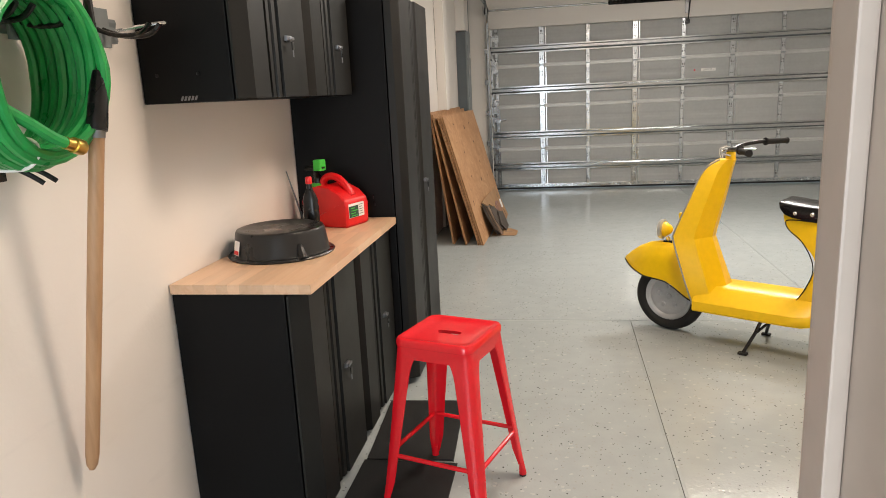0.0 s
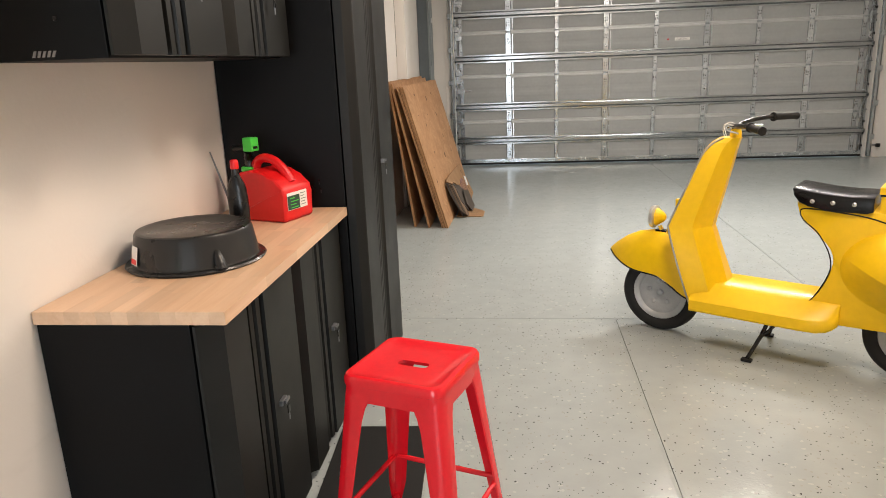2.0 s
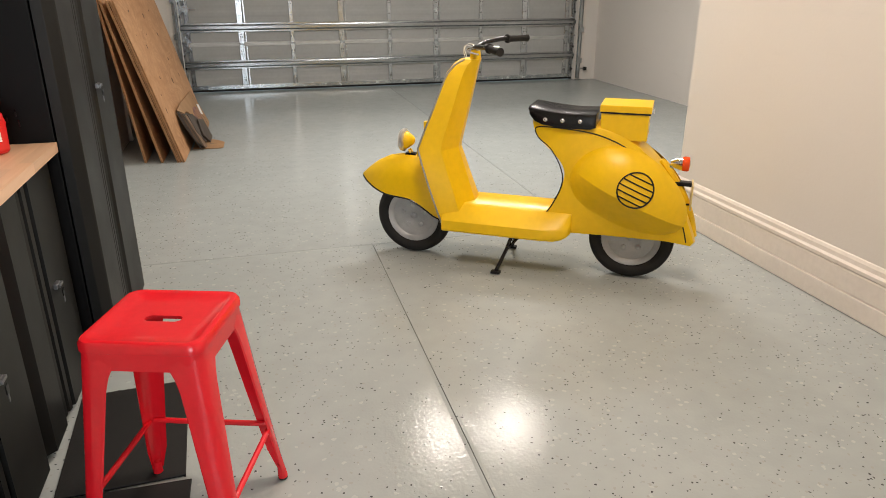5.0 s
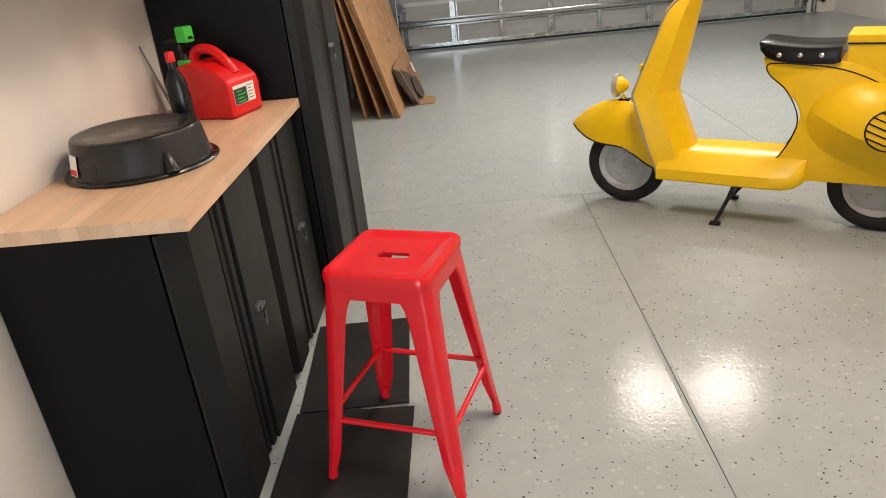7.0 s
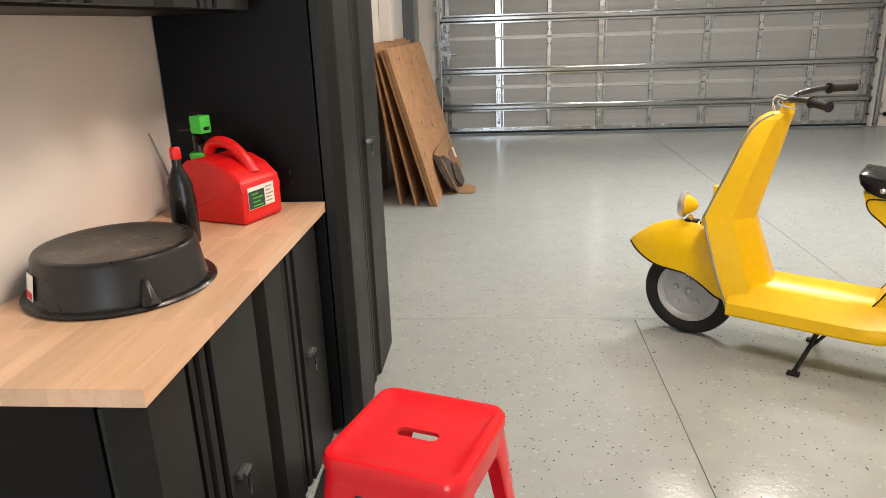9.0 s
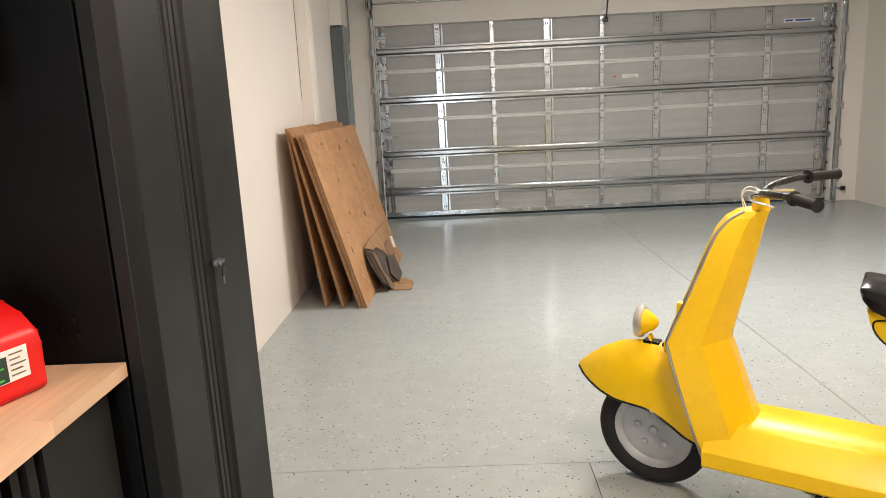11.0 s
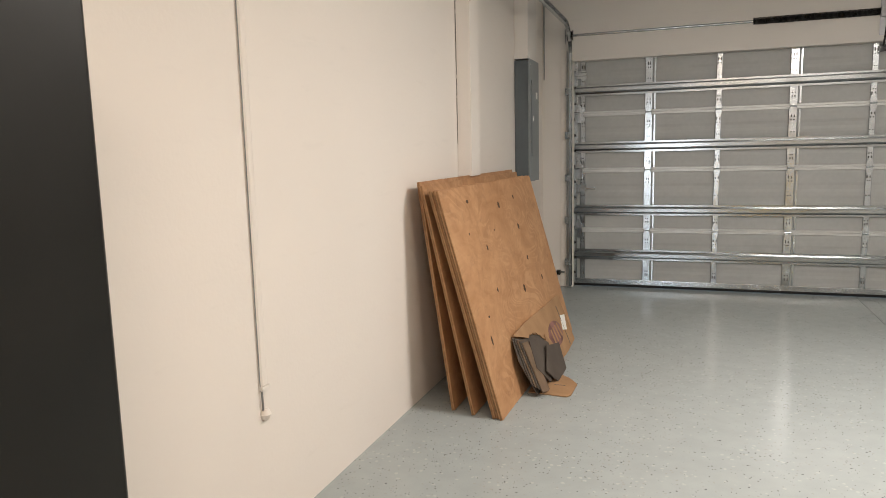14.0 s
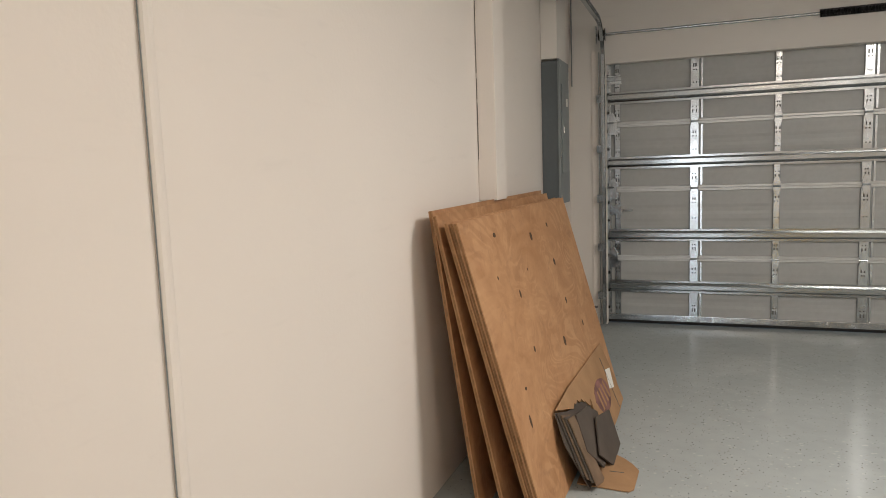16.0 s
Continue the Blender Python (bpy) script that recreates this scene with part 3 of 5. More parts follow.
def door_hardware():
    # vertical and curved track on each side
    for x0, sgn in ((DX0 + 0.004, 1), (DX1 - 0.004, -1)):
        t = thing("door_track", "galvanised steel door track curving to the ceiling", "track", group="overhead door tracks")
        path = [(x0, 10.815, 0.02), (x0, 10.815, 2.42)]
        for k in range(1, 9):
            a = k / 8 * math.pi / 2
            path.append((x0, 10.815 - 0.32 * (1 - math.cos(a)), 2.42 + 0.32 * math.sin(a)))
        path.append((x0, 7.9, 2.76))
        bm = bmesh.new()
        prof = [(-0.006, -0.028), (0.022, -0.028), (0.022, -0.02), (0.0, -0.024), (0.0, 0.024), (0.022, 0.02), (0.022, 0.028), (-0.006, 0.028)]
        rings = []
        P = [Vector(q) for q in path]
        for i, q in enumerate(P):
            dr = (P[min(i + 1, len(P) - 1)] - P[max(i - 1, 0)]).normalized()
            nrm = Vector((1, 0, 0)).cross(dr)
            rings.append([bm.verts.new(q + Vector((sgn * a, 0, 0)) + nrm * b) for a, b in prof])
        for r, s in zip(rings, rings[1:]):
            for k in range(len(prof)):
                bm.faces.new((r[k], r[(k + 1) % len(prof)], s[(k + 1) % len(prof)], s[k]))
        part("rail", bm, M_GALV, t)
        for z in (0.25, 0.7, 1.15, 1.6, 2.05):
            xa, xb = sorted((x0 - sgn * 0.007, x0 - sgn * 0.05))
            part("bracket", B((xa, xb, 10.80, YN - 0.018, z, z + 0.07), bevel=0.003), M_GALV, t)
        bx = x0 - sgn * 0.03
        part("jamb_angle", B((min(bx, bx - sgn * 0.004), max(bx, bx - sgn * 0.004), YN - 0.06, YN - 0.018, 0.02, 2.5)), M_GALV, t)
    # torsion shaft, spring, drums and bearing plates
    s = thing("torsion_spring", "black torsion spring on a steel shaft above the garage door", "door spring")
    part("shaft", tube([(-0.80, 10.875, 2.66), (4.98, 10.875, 2.66)], 0.0135, 10), M_GALV, s, smooth=True)
    bm = bmesh.new()
    n = 200 * 7
    pts = [(0.985 + 1.96 * i / n, 10.875 + 0.030 * math.cos(i * math.tau / 7), 2.66 + 0.030 * math.sin(i * math.tau / 7)) for i in range(n + 1)]
    tube(pts, 0.0052, 4, bm)
    part("spring", bm, M_BLACK, s, "black oiled coil spring")
    for x in (-0.76, 4.94):
        part("drum", lathe([(0, -0.03), (0.055, -0.03), (0.058, -0.024), (0.045, -0.018), (0.045, 0.02), (0.058, 0.026), (0.058, 0.03), (0, 0.03)], 20, "x", None, (x, 10.875, 2.66)), M_BLACK, s, smooth=True)
        part("bearing_plate", B((x - 0.05, x - 0.045, 10.815, YN - 0.003, 2.58, 2.73), bevel=0.002), M_GALV, s)
        part("lift_cable", tube([(x + 0.02, 10.925, 2.66), (x + 0.01, 10.94, 0.1)], 0.002, 5), M_STEEL, s)
    part("centre_bracket", B((2.045, 2.095, 10.835, YN - 0.003, 2.61, 2.71), (2.04, 2.10, YN - 0.012, YN - 0.004, 2.45, 2.80), bevel=0.003), M_STEEL, s)
    part("anchor_cone", lathe([(0, -0.03), (0.04, -0.03), (0.046, 0.0), (0.036, 0.03), (0, 0.03)], 16, "x", None, (2.07, 10.875, 2.66)), M_STEEL, s, smooth=True)
    # pull arm from the opener rail
    a = thing("opener_arm", "black opener arm hanging down to the door's top strut", "opener arm")
    part("arm", tube([(2.12, 10.60, 3.02), (2.10, 10.835, 2.62), (2.085, 10.885, 2.36)], 0.009, 8), M_BLACK, a)
    part("arm_bracket", B((2.06, 2.11, 10.885, 10.949, 2.31, 2.37), bevel=0.003), M_BLACK, a)
    part("hanger", B((2.115, 2.125, 10.55, 10.65, 3.0, CEIL - 0.002)), M_BLACK, a)
    # side bolt hooks near the floor
    for x, sgn in ((DX0 - 0.06, -1), (DX1 + 0.06, 1)):
        h = thing("door_sensor", "small black safety sensor on a bracket beside the door track", "sensor", group="door sensors")
        xa, xb = sorted((x, x + sgn * 0.10))
        part("bracket", B((xa, xb, 10.845, 10.85, 0.155, 0.175), (x - 0.004, x + 0.004, 10.85, 10.915, 0.155, 0.175)), M_STEEL, h)
        part("sensor_body", B((x + sgn * 0.055 - 0.02, x + sgn * 0.055 + 0.02, 10.795, 10.844, 0.14, 0.19), bevel=0.005), M_BLACK, h)


door_hardware()


# ---- steel cabinets ----
def lock(parent, x, y, z):
    k = part("latch", B((x, x + 0.012, y - 0.016, y + 0.030, z - 0.008, z + 0.010), (x + 0.012, x + 0.02, y - 0.004, y + 0.034, z - 0.004, z + 0.006), bevel=0.002), M_STEEL, parent, "small steel key latch")
    part("barrel", lathe([(0, 0), (0.009, 0), (0.009, 0.016), (0, 0.018)], 12, "x", None, (x, y + 0.008, z - 0.002)), M_STEEL, k)
    part("key_head", B((x + 0.019, x + 0.023, y + 0.000, y + 0.020, z - 0.040, z - 0.012), bevel=0.003), M_BLACK, k)
    part("key", B((x + 0.019, x + 0.022, y + 0.006, y + 0.014, z - 0.064, z - 0.041), bevel=0.001), M_STEEL, k)


def cabinet(name, label, y0, y1, z0, z1, xb, xf, lock_z, feet=True):
    """Two-door steel cabinet against the west wall: body to xb, door faces at xf."""
    yc = (y0 + y1) / 2
    c = thing(name, label, "cabinet", (0, 0, 0), group="steel garage cabinets")
    part("body", B((XW + 0.004, xb, y0 + 0.002, y1 - 0.002, z0, z1), bevel=0.003), M_CAB, c)
    g = 0.006
    ch = xf - xb - g

    def door(lo, hi, channel):
        if name == "tall_locker":
            if channel:
                p = [(xb + g, lo + 0.003), (xf - 0.036, lo + 0.003), (xf - 0.004, lo + 0.026), (xf, lo + 0.032), (xf, hi - 0.116), (xf - 0.003, hi - 0.112), (xb + g + 0.004, hi - 0.110), (xb + g + 0.004, hi - 0.062), (xf - ch * 0.22, hi - 0.060), (xf - ch * 0.16, hi - 0.054), (xf - ch * 0.16, hi - 0.034), (xf - ch * 0.24, hi - 0.030), (xf - ch * 0.16, hi - 0.024), (xf - ch * 0.14, hi - 0.003), (xb + g, hi - 0.003)]
            else:
                p = [(xb + g, lo + 0.003), (xf - ch * 0.62, lo + 0.003), (xf - ch * 0.45, lo + 0.005), (xf - ch * 0.40, lo + 0.012), (xf - ch * 0.46, lo + 0.017), (xf - ch * 0.22, lo + 0.022), (xf - ch * 0.14, lo + 0.038), (xf, lo + 0.052), (xf, hi - 0.012), (xf - 0.006, hi - 0.003), (xb + g, hi - 0.003)]
            leaf = part("door", prism(p, z0 + 0.006, z1 - 0.006, "z", bevel=0.0015, seg=1), M_CABDOOR, c, "charcoal steel door beside a deep pull gap" if channel else "charcoal steel door with a key latch")
            if channel:
                # black strips lining the gap, put in for the deep shade there
                part("gap_shade", B((xb + g + 0.0045, xb + g + 0.016, hi - 0.108, hi - 0.0625, z0 + 0.008, z1 - 0.008), (xb + g + 0.0161, xf - ch * 0.22, hi - 0.076, hi - 0.0625, z0 + 0.008, z1 - 0.008)), M_RUBBER, leaf, "black strip standing in for the shade deep in the gap")
            return leaf
        p = [(xb + g, lo + 0.003), (xb + g + 0.008, lo + 0.003), (xf, lo + 0.003 + (0.045 if channel else 0.004))]
        if channel:
            p += [(xf, hi - 0.12), (xb + g + 0.004, hi - 0.114), (xb + g + 0.004, hi - 0.080), (xf - ch * 0.25, hi - 0.073), (xf - ch * 0.2, hi - 0.054), (xf - ch * 0.5, hi - 0.047), (xf - ch * 0.5, hi - 0.040), (xf - ch * 0.15, hi - 0.034), (xf - ch * 0.1, hi - 0.012), (xf - ch * 0.3, hi - 0.008), (xf - ch * 0.3, hi - 0.003)]
        else:
            p += [(xf, hi - 0.048), (xb + g + 0.008, hi - 0.003)]
        p += [(xb + g, hi - 0.003)]
        return part("door", prism(p, z0 + 0.006, z1 - 0.006, "z"), M_CABDOOR, c, "charcoal steel door with a recessed pull channel" if channel else "charcoal steel door with a key latch")

    door(y0, yc, True)
    r = door(yc, y1, False)
    lock(r, xf, yc + 0.056, lock_z)
    if feet:
        for fx in (XW + 0.05, xb - 0.05):
            for fy in (y0 + 0.05, y1 - 0.05):
                part("foot", lathe([(0, 0.001), (0.018, 0.001), (0.018, 0.01), (0.008, 0.014), (0.008, z0), (0, z0)], 10, "z", None, (fx, fy, 0)), M_BLACK, c)
    return c


base1 = cabinet("base_cabinet", "black two-door steel base cabinet under the wooden worktop", 2.290, 2.928, 0.03, 0.877, -0.648, -0.58, 0.475)
base2 = cabinet("base_cabinet", "black two-door steel base cabinet beside the tall locker", 2.928, 3.55, 0.03, 0.877, -0.648, -0.58, 0.475)
wall1 = cabinet("wall_cabinet", "black two-door steel cabinet hung on the wall", 2.285, 2.872, 1.522, 2.02, -0.745, -0.69, 1.73, False)
wall2 = cabinet("wall_cabinet", "black two-door steel cabinet hung beside the tall locker", 2.872, 3.465, 1.522, 2.02, -0.745, -0.69, 1.73, False)
tall = cabinet("tall_locker", "tall charcoal steel locker with two doors and keys in the latch", 3.555, 4.305, 0.03, 2.00, -0.555, -0.478, 1.045)


# ---- worktop ----
def worktop():
    w = thing("worktop", "maple butcher-block worktop of glued strips on two cabinets", "worktop")
    x0, x1, y0, y1, z0, z1 = XW + 0.004, -0.548, 2.283, 3.545, 0.881, 0.915
    n, rnd = 12, random.Random(5)
    wd = (x1 - x0) / n
    for i in range(n):
        cuts = sorted([y0] + [y0 + rnd.uniform(0.12, 0.3) + 0.36 * k for k in range(3)] + [y1])
        for a, b in zip(cuts, cuts[1:]):
            part("strip", B((x0 + i * wd, x0 + (i + 1) * wd - 0.0001, a, b - 0.0001, z0, z1), bevel=0.00015, seg=1), M_BUTCHER, w)


worktop()


# ---- plywood ----
def plywood_sheet(xb, lean_top, y0, length, height, thick=0.018, zb=0.0, knots=(), name="plywood_sheet", label="brown plywood sheet leaning against the wall", dy=0.0):
    """A sheet standing on the floor at xb (its front foot) and leaning west so that its top is lean_top further."""
    ang = math.degrees(math.asin(lean_top / height))
    s = thing(name, label, "plywood", (xb, y0, zb + 0.002), group="leaning plywood sheets")
    s.matrix_world = pose(xb, y0, zb + 0.002, 0, -ang, dy)
    part("face", B((-0.0055, 0, 0, length, 0, height), bevel=0.001, seg=1), M_PLY, s)
    part("core", B((-thick + 0.004, -0.006, 0.001, length - 0.001, 0.001, height - 0.001)), M_PLYEDGE, s)
    part("back_face", B((-thick, -thick + 0.0035, 0, length, 0, height)), M_PLY, s)
    for ky, kz, ry, rz in knots:
        bm = lathe([(0, 0.0002), (1, 0.0002), (0.9, 0.001), (0, 0.0012)], 14, "x")
        bmesh.ops.transform(bm, verts=bm.verts[:], matrix=Matrix.Translation((0, ky, kz)) @ Matrix.Diagonal((1, ry, rz, 1)))
        part("knot", bm, M_KNOT, s)
    return s


KN = [(1.02, 1.17, 0.022, 0.024), (1.42, 1.20, 0.014, 0.016), (1.35, 0.98, 0.02, 0.022), (1.36, 0.74, 0.016, 0.02), (1.08, 0.56, 0.022, 0.028), (1.60, 0.55, 0.014, 0.02), (0.42, 1.24, 0.02, 0.012), (0.55, 0.93, 0.012, 0.02), (0.52, 0.66, 0.012, 0.016), (0.24, 0.55, 0.014, 0.008), (0.18, 0.42, 0.012, 0.03), (0.30, 1.05, 0.008, 0.009), (0.78, 1.02, 0.007, 0.008)]
plywood_sheet(-0.485, 0.36, 6.975, 2.06, 1.335, knots=KN, label="brown plywood sheet with dark knots leaning on the stack", dy=-1.4)
plywood_sheet(-0.507, 0.36, 6.99, 2.05, 1.335, dy=-1.4)
plywood_sheet(-0.53, 0.36, 6.985, 2.06, 1.335, dy=-1.2)
plywood_sheet(-0.66, 0.285, 7.005, 2.12, 1.345, dy=-0.6)
plywood_sheet(-0.795, 0.18, 7.045, 2.14, 1.345)


# ---- bar stool ----
def stool():
    s = thing("bar_stool", "glossy red metal backless counter stool", "stool", (-0.137, 2.575, 0), -18)
    H, top, bot = 0.66, 0.150, 0.210
    # seat pan: rounded square dish with a hand slot
    bm = bmesh.new()

    def ring(half, r, z, n=6):
        out = []
        for cx, cy, a0 in ((1, 1, 0), (-1, 1, 90), (-1, -1, 180), (1, -1, 270)):
            for k in range(n + 1):
                a = radians(a0 + 90 * k / n)
                out.append(bm.verts.new((cx * (half - r) + r * math.cos(a), cy * (half - r) + r * math.sin(a), z)))
        return out

    rings = [ring(0.152, 0.035, H - 0.062), ring(0.152, 0.035, H - 0.030), ring(0.155, 0.038, H - 0.028), ring(0.155, 0.038, H - 0.010), ring(0.150, 0.036, H - 0.002), ring(0.142, 0.034, H), ring(0.132, 0.03, H - 0.003), ring(0.122, 0.028, H - 0.008)]
    for a, b in zip(rings, rings[1:]):
        for k in range(len(a)):
            bm.faces.new((a[k], a[(k + 1) % len(a)], b[(k + 1) % len(b)], b[k]))
    # dished top with the slot left open
    sl = []
    for k in range(28):
        a = (k + 0.5) / 28 * math.tau
        cx = 0.032 if math.cos(a) > 0 else -0.032
        sl.append((cx + 0.016 * math.cos(a), 0.016 * math.sin(a)))
    last = rings[-1]
    prev = last
    for f in (0.66, 0.33, 0.0):
        cur = []
        for k in range(28):
            o = last[k].co
            cur.append(bm.verts.new((o.x * f + sl[k][0] * (1 - f), o.y * f + sl[k][1] * (1 - f), H - 0.009 - 0.002 * (1 - f))))
        for k in range(28):
            bm.faces.new((prev[k], prev[(k + 1) % 28], cur[(k + 1) % 28], cur[k]))
        prev = cur
    low = [bm.verts.new((v.co.x, v.co.y, H - 0.02)) for v in prev]
    for k in range(28):
        bm.faces.new((prev[k], prev[(k + 1) % 28], low[(k + 1) % 28], low[k]))
    part("seat", bm, M_RED, s, smooth=True)
    # legs: pressed channels, wide at the top and narrow at the foot
    for sx in (-1, 1):
        for sy in (-1, 1):
            bm = bmesh.new()
            prev = None
            for f in [0, 0.05, 0.10, 0.16, 0.3, 0.5, 0.7, 0.86, 0.93, 1.0]:
                z = (H - 0.035) * (1 - f) + 0.022 * f
                o = (0.149 * (1 - f) + bot * f)
                w = 0.070 * (1 - f) + 0.036 * f + 0.030 * max(0, 1 - f / 0.16) ** 2 - (0.013 * (f - 0.86) / 0.14 if f > 0.86 else 0)
                r = min(0.026, w * 0.48)
                pts = []
                pts.append((o - w, o))
                pts.append((o - w * 0.55, o + 0.002))
                for k in range(5):
                    a = radians(90 - 90 * k / 4)
                    pts.append((o - r + r * math.cos(a), o - r + r * math.sin(a)))
                pts.append((o + 0.002, o - w * 0.55))
                pts.append((o, o - w))
                inn = [(px - 0.004, py - 0.004) for px, py in pts]
                cur = [bm.verts.new((sx * px, sy * py, z)) for px, py in pts] + [bm.verts.new((sx * px, sy * py, z)) for px, py in inn[::-1]]
                if prev:
                    for k in range(len(cur)):
                        bm.faces.new((prev[k], prev[(k + 1) % len(cur)], cur[(k + 1) % len(cur)], cur[k]))
                else:
                    bm.faces.new(cur)
                prev = cur
            bm.faces.new(prev[::-1])
            leg = part("leg", bm, M_RED, s, smooth=True)
            fb = tube([(sx * (bot - 0.012), sy * (bot - 0.012), 0.002), (sx * (bot - 0.012), sy * (bot - 0.012), 0.012), (sx * (bot - 0.0145), sy * (bot - 0.0145), 0.05)], [0.014, 0.015, 0.011], 12)
            part("rubber_foot", tube([(sx * (bot - 0.012), sy * (bot - 0.012), 0.001), (sx * (bot - 0.012), sy * (bot - 0.012), 0.010)], 0.0145, 12), M_RUBBER, leg)
            part("foot_cup", fb, M_RED, leg)
    # apron under the seat and cross rails near the feet
    for k in range(4):
        m = pose(0, 0, 0, 0, 0, 90 * k)
        bm = B((-0.10, 0.10, 0.1485, 0.1515, H - 0.075, H - 0.03), bevel=0.001)
        bmesh.ops.transform(bm, verts=bm.verts[:], matrix=m)
        part("apron", bm, M_RED, s)
        zr = 0.21
        o = 0.150 + (bot - 0.150) * (1 - zr / H) - 0.008
        bm = tube([(-o + 0.01, o, zr), (o - 0.01, o, zr)], 0.0085, 8)
        bmesh.ops.transform(bm, verts=bm.verts[:], matrix=m)
        part("rail", bm, M_RED, s, smooth=True)
    return s


stool()


# ---- rubber mats ----
def floor_mat(x0, x1, y0, y1, label, rz=0):
    m = thing("rubber_mat", label, "mat", ((x0 + x1) / 2, (y0 + y1) / 2, 0.0005), rz, "black floor mats")
    hx, hy = (x1 - x0) / 2, (y1 - y0) / 2
    part("sheet", B((-hx, hx, -hy, hy, 0, 0.007), bevel=0.003), M_MAT, m)


floor_mat(-0.562, -0.161, 2.06, 2.763, "thin black ribbed rubber mat under the red stool")
floor_mat(-0.568, -0.195, 2.778, 3.355, "thin black rubber mat lying beside the base cabinets", 3)


# ---- scooter ----
def loft(rings, bm=None, caps=True):
    """Skins a row of closed rings with the same number of points."""
    bm = bm or bmesh.new()
    vs = [[bm.verts.new(p) for p in r] for r in rings]
    n = len(vs[0])
    for a, b in zip(vs, vs[1:]):
        for k in range(n):
            bm.faces.new((a[k], a[(k + 1) % n], b[(k + 1) % n], b[k]))
    if caps:
        bm.faces.new(vs[0][::-1])
        bm.faces.new(vs[-1])
    return bm


def wheel(parent, s):
    w = part("wheel", lathe([(0.0, -0.018), (0.05, -0.018), (0.06, -0.024), (0.118, -0.020), (0.128, -0.030), (0.146, -0.034), (0.150, -0.028), (0.150, 0.028), (0.146, 0.034), (0.128, 0.030), (0.118, 0.020), (0.06, 0.024), (0.05, 0.018), (0, 0.018)], 40, "y", None, (s, 0, 0.214)), M_RIM, parent, "grey pressed-steel wheel", smooth=True)
    prof = [(0.148, -0.030), (0.160, -0.040), (0.180, -0.046), (0.200, -0.040), (0.210, -0.026), (0.2135, 0.0), (0.210, 0.026), (0.200, 0.040), (0.180, 0.046), (0.160, 0.040), (0.148, 0.030)]
    part("tyre", lathe(prof + [prof[0]], 48, "y", None, (s, 0, 0.214)), M_RUBBER, w, "black rubber tyre", smooth=True)
    for sy in (-1, 1):
        for k in range(5):
            a = k * math.tau / 5 + 0.4
            part("wheel_nut", lathe([(0.014, 0), (0.013, sy * 0.008), (0.007, sy * 0.011), (0, sy * 0.011)], 12, "y", None, (s + 0.062 * math.cos(a), sy * 0.022, 0.214 + 0.062 * math.sin(a))), M_RIM, w, smooth=True)
        part("hub_cap", lathe([(0.018, 0), (0.017, sy * 0.010), (0.010, sy * 0.014), (0, sy * 0.014)], 16, "y", None, (s, sy * 0.018, 0.214)), M_RIM, w, smooth=True)


def pod_edge(a):
    """Outline of the side cowl, from its centre, as a direction-dependent reach."""
    c, s = math.cos(a), math.sin(a)
    along = 0.36 if c > 0 else 0.25
    up = 0.225 if s > 0 else 0.185
    p = 1.75 if c > 0 else 2.0
    r = (abs(c / along) ** p + abs(s / up) ** p) ** (-1 / p)
    return r


POD_C, POD_TILT = (1.115, 0.475), radians(-24)


def pod_point(a, f, side):
    """A point of the cowl: f runs from the crown (0) to the rim (1)."""
    r = pod_edge(a) * f
    x, z = r * math.cos(a), r * math.sin(a)
    h = 0.115 * (1 - f ** 2.0) ** 0.7
    # pressed crease: the lower half turns in more sharply
    if z < 0:
        h *= 1 - 0.86 * min(1, -z / 0.15)
    ct, st = math.cos(POD_TILT), math.sin(POD_TILT)
    return Vector((POD_C[0] + x * ct - z * st, side * (0.105 + h), POD_C[1] + x * st + z * ct))


def pod_at(s, z, side):
    ct, st = math.cos(-POD_TILT), math.sin(-POD_TILT)
    dx, dz = s - POD_C[0], z - POD_C[1]
    x, zz = dx * ct - dz * st, dx * st + dz * ct
    a = math.atan2(zz, x)
    return pod_point(a, min(1, math.hypot(x, zz) / pod_edge(a)), side)


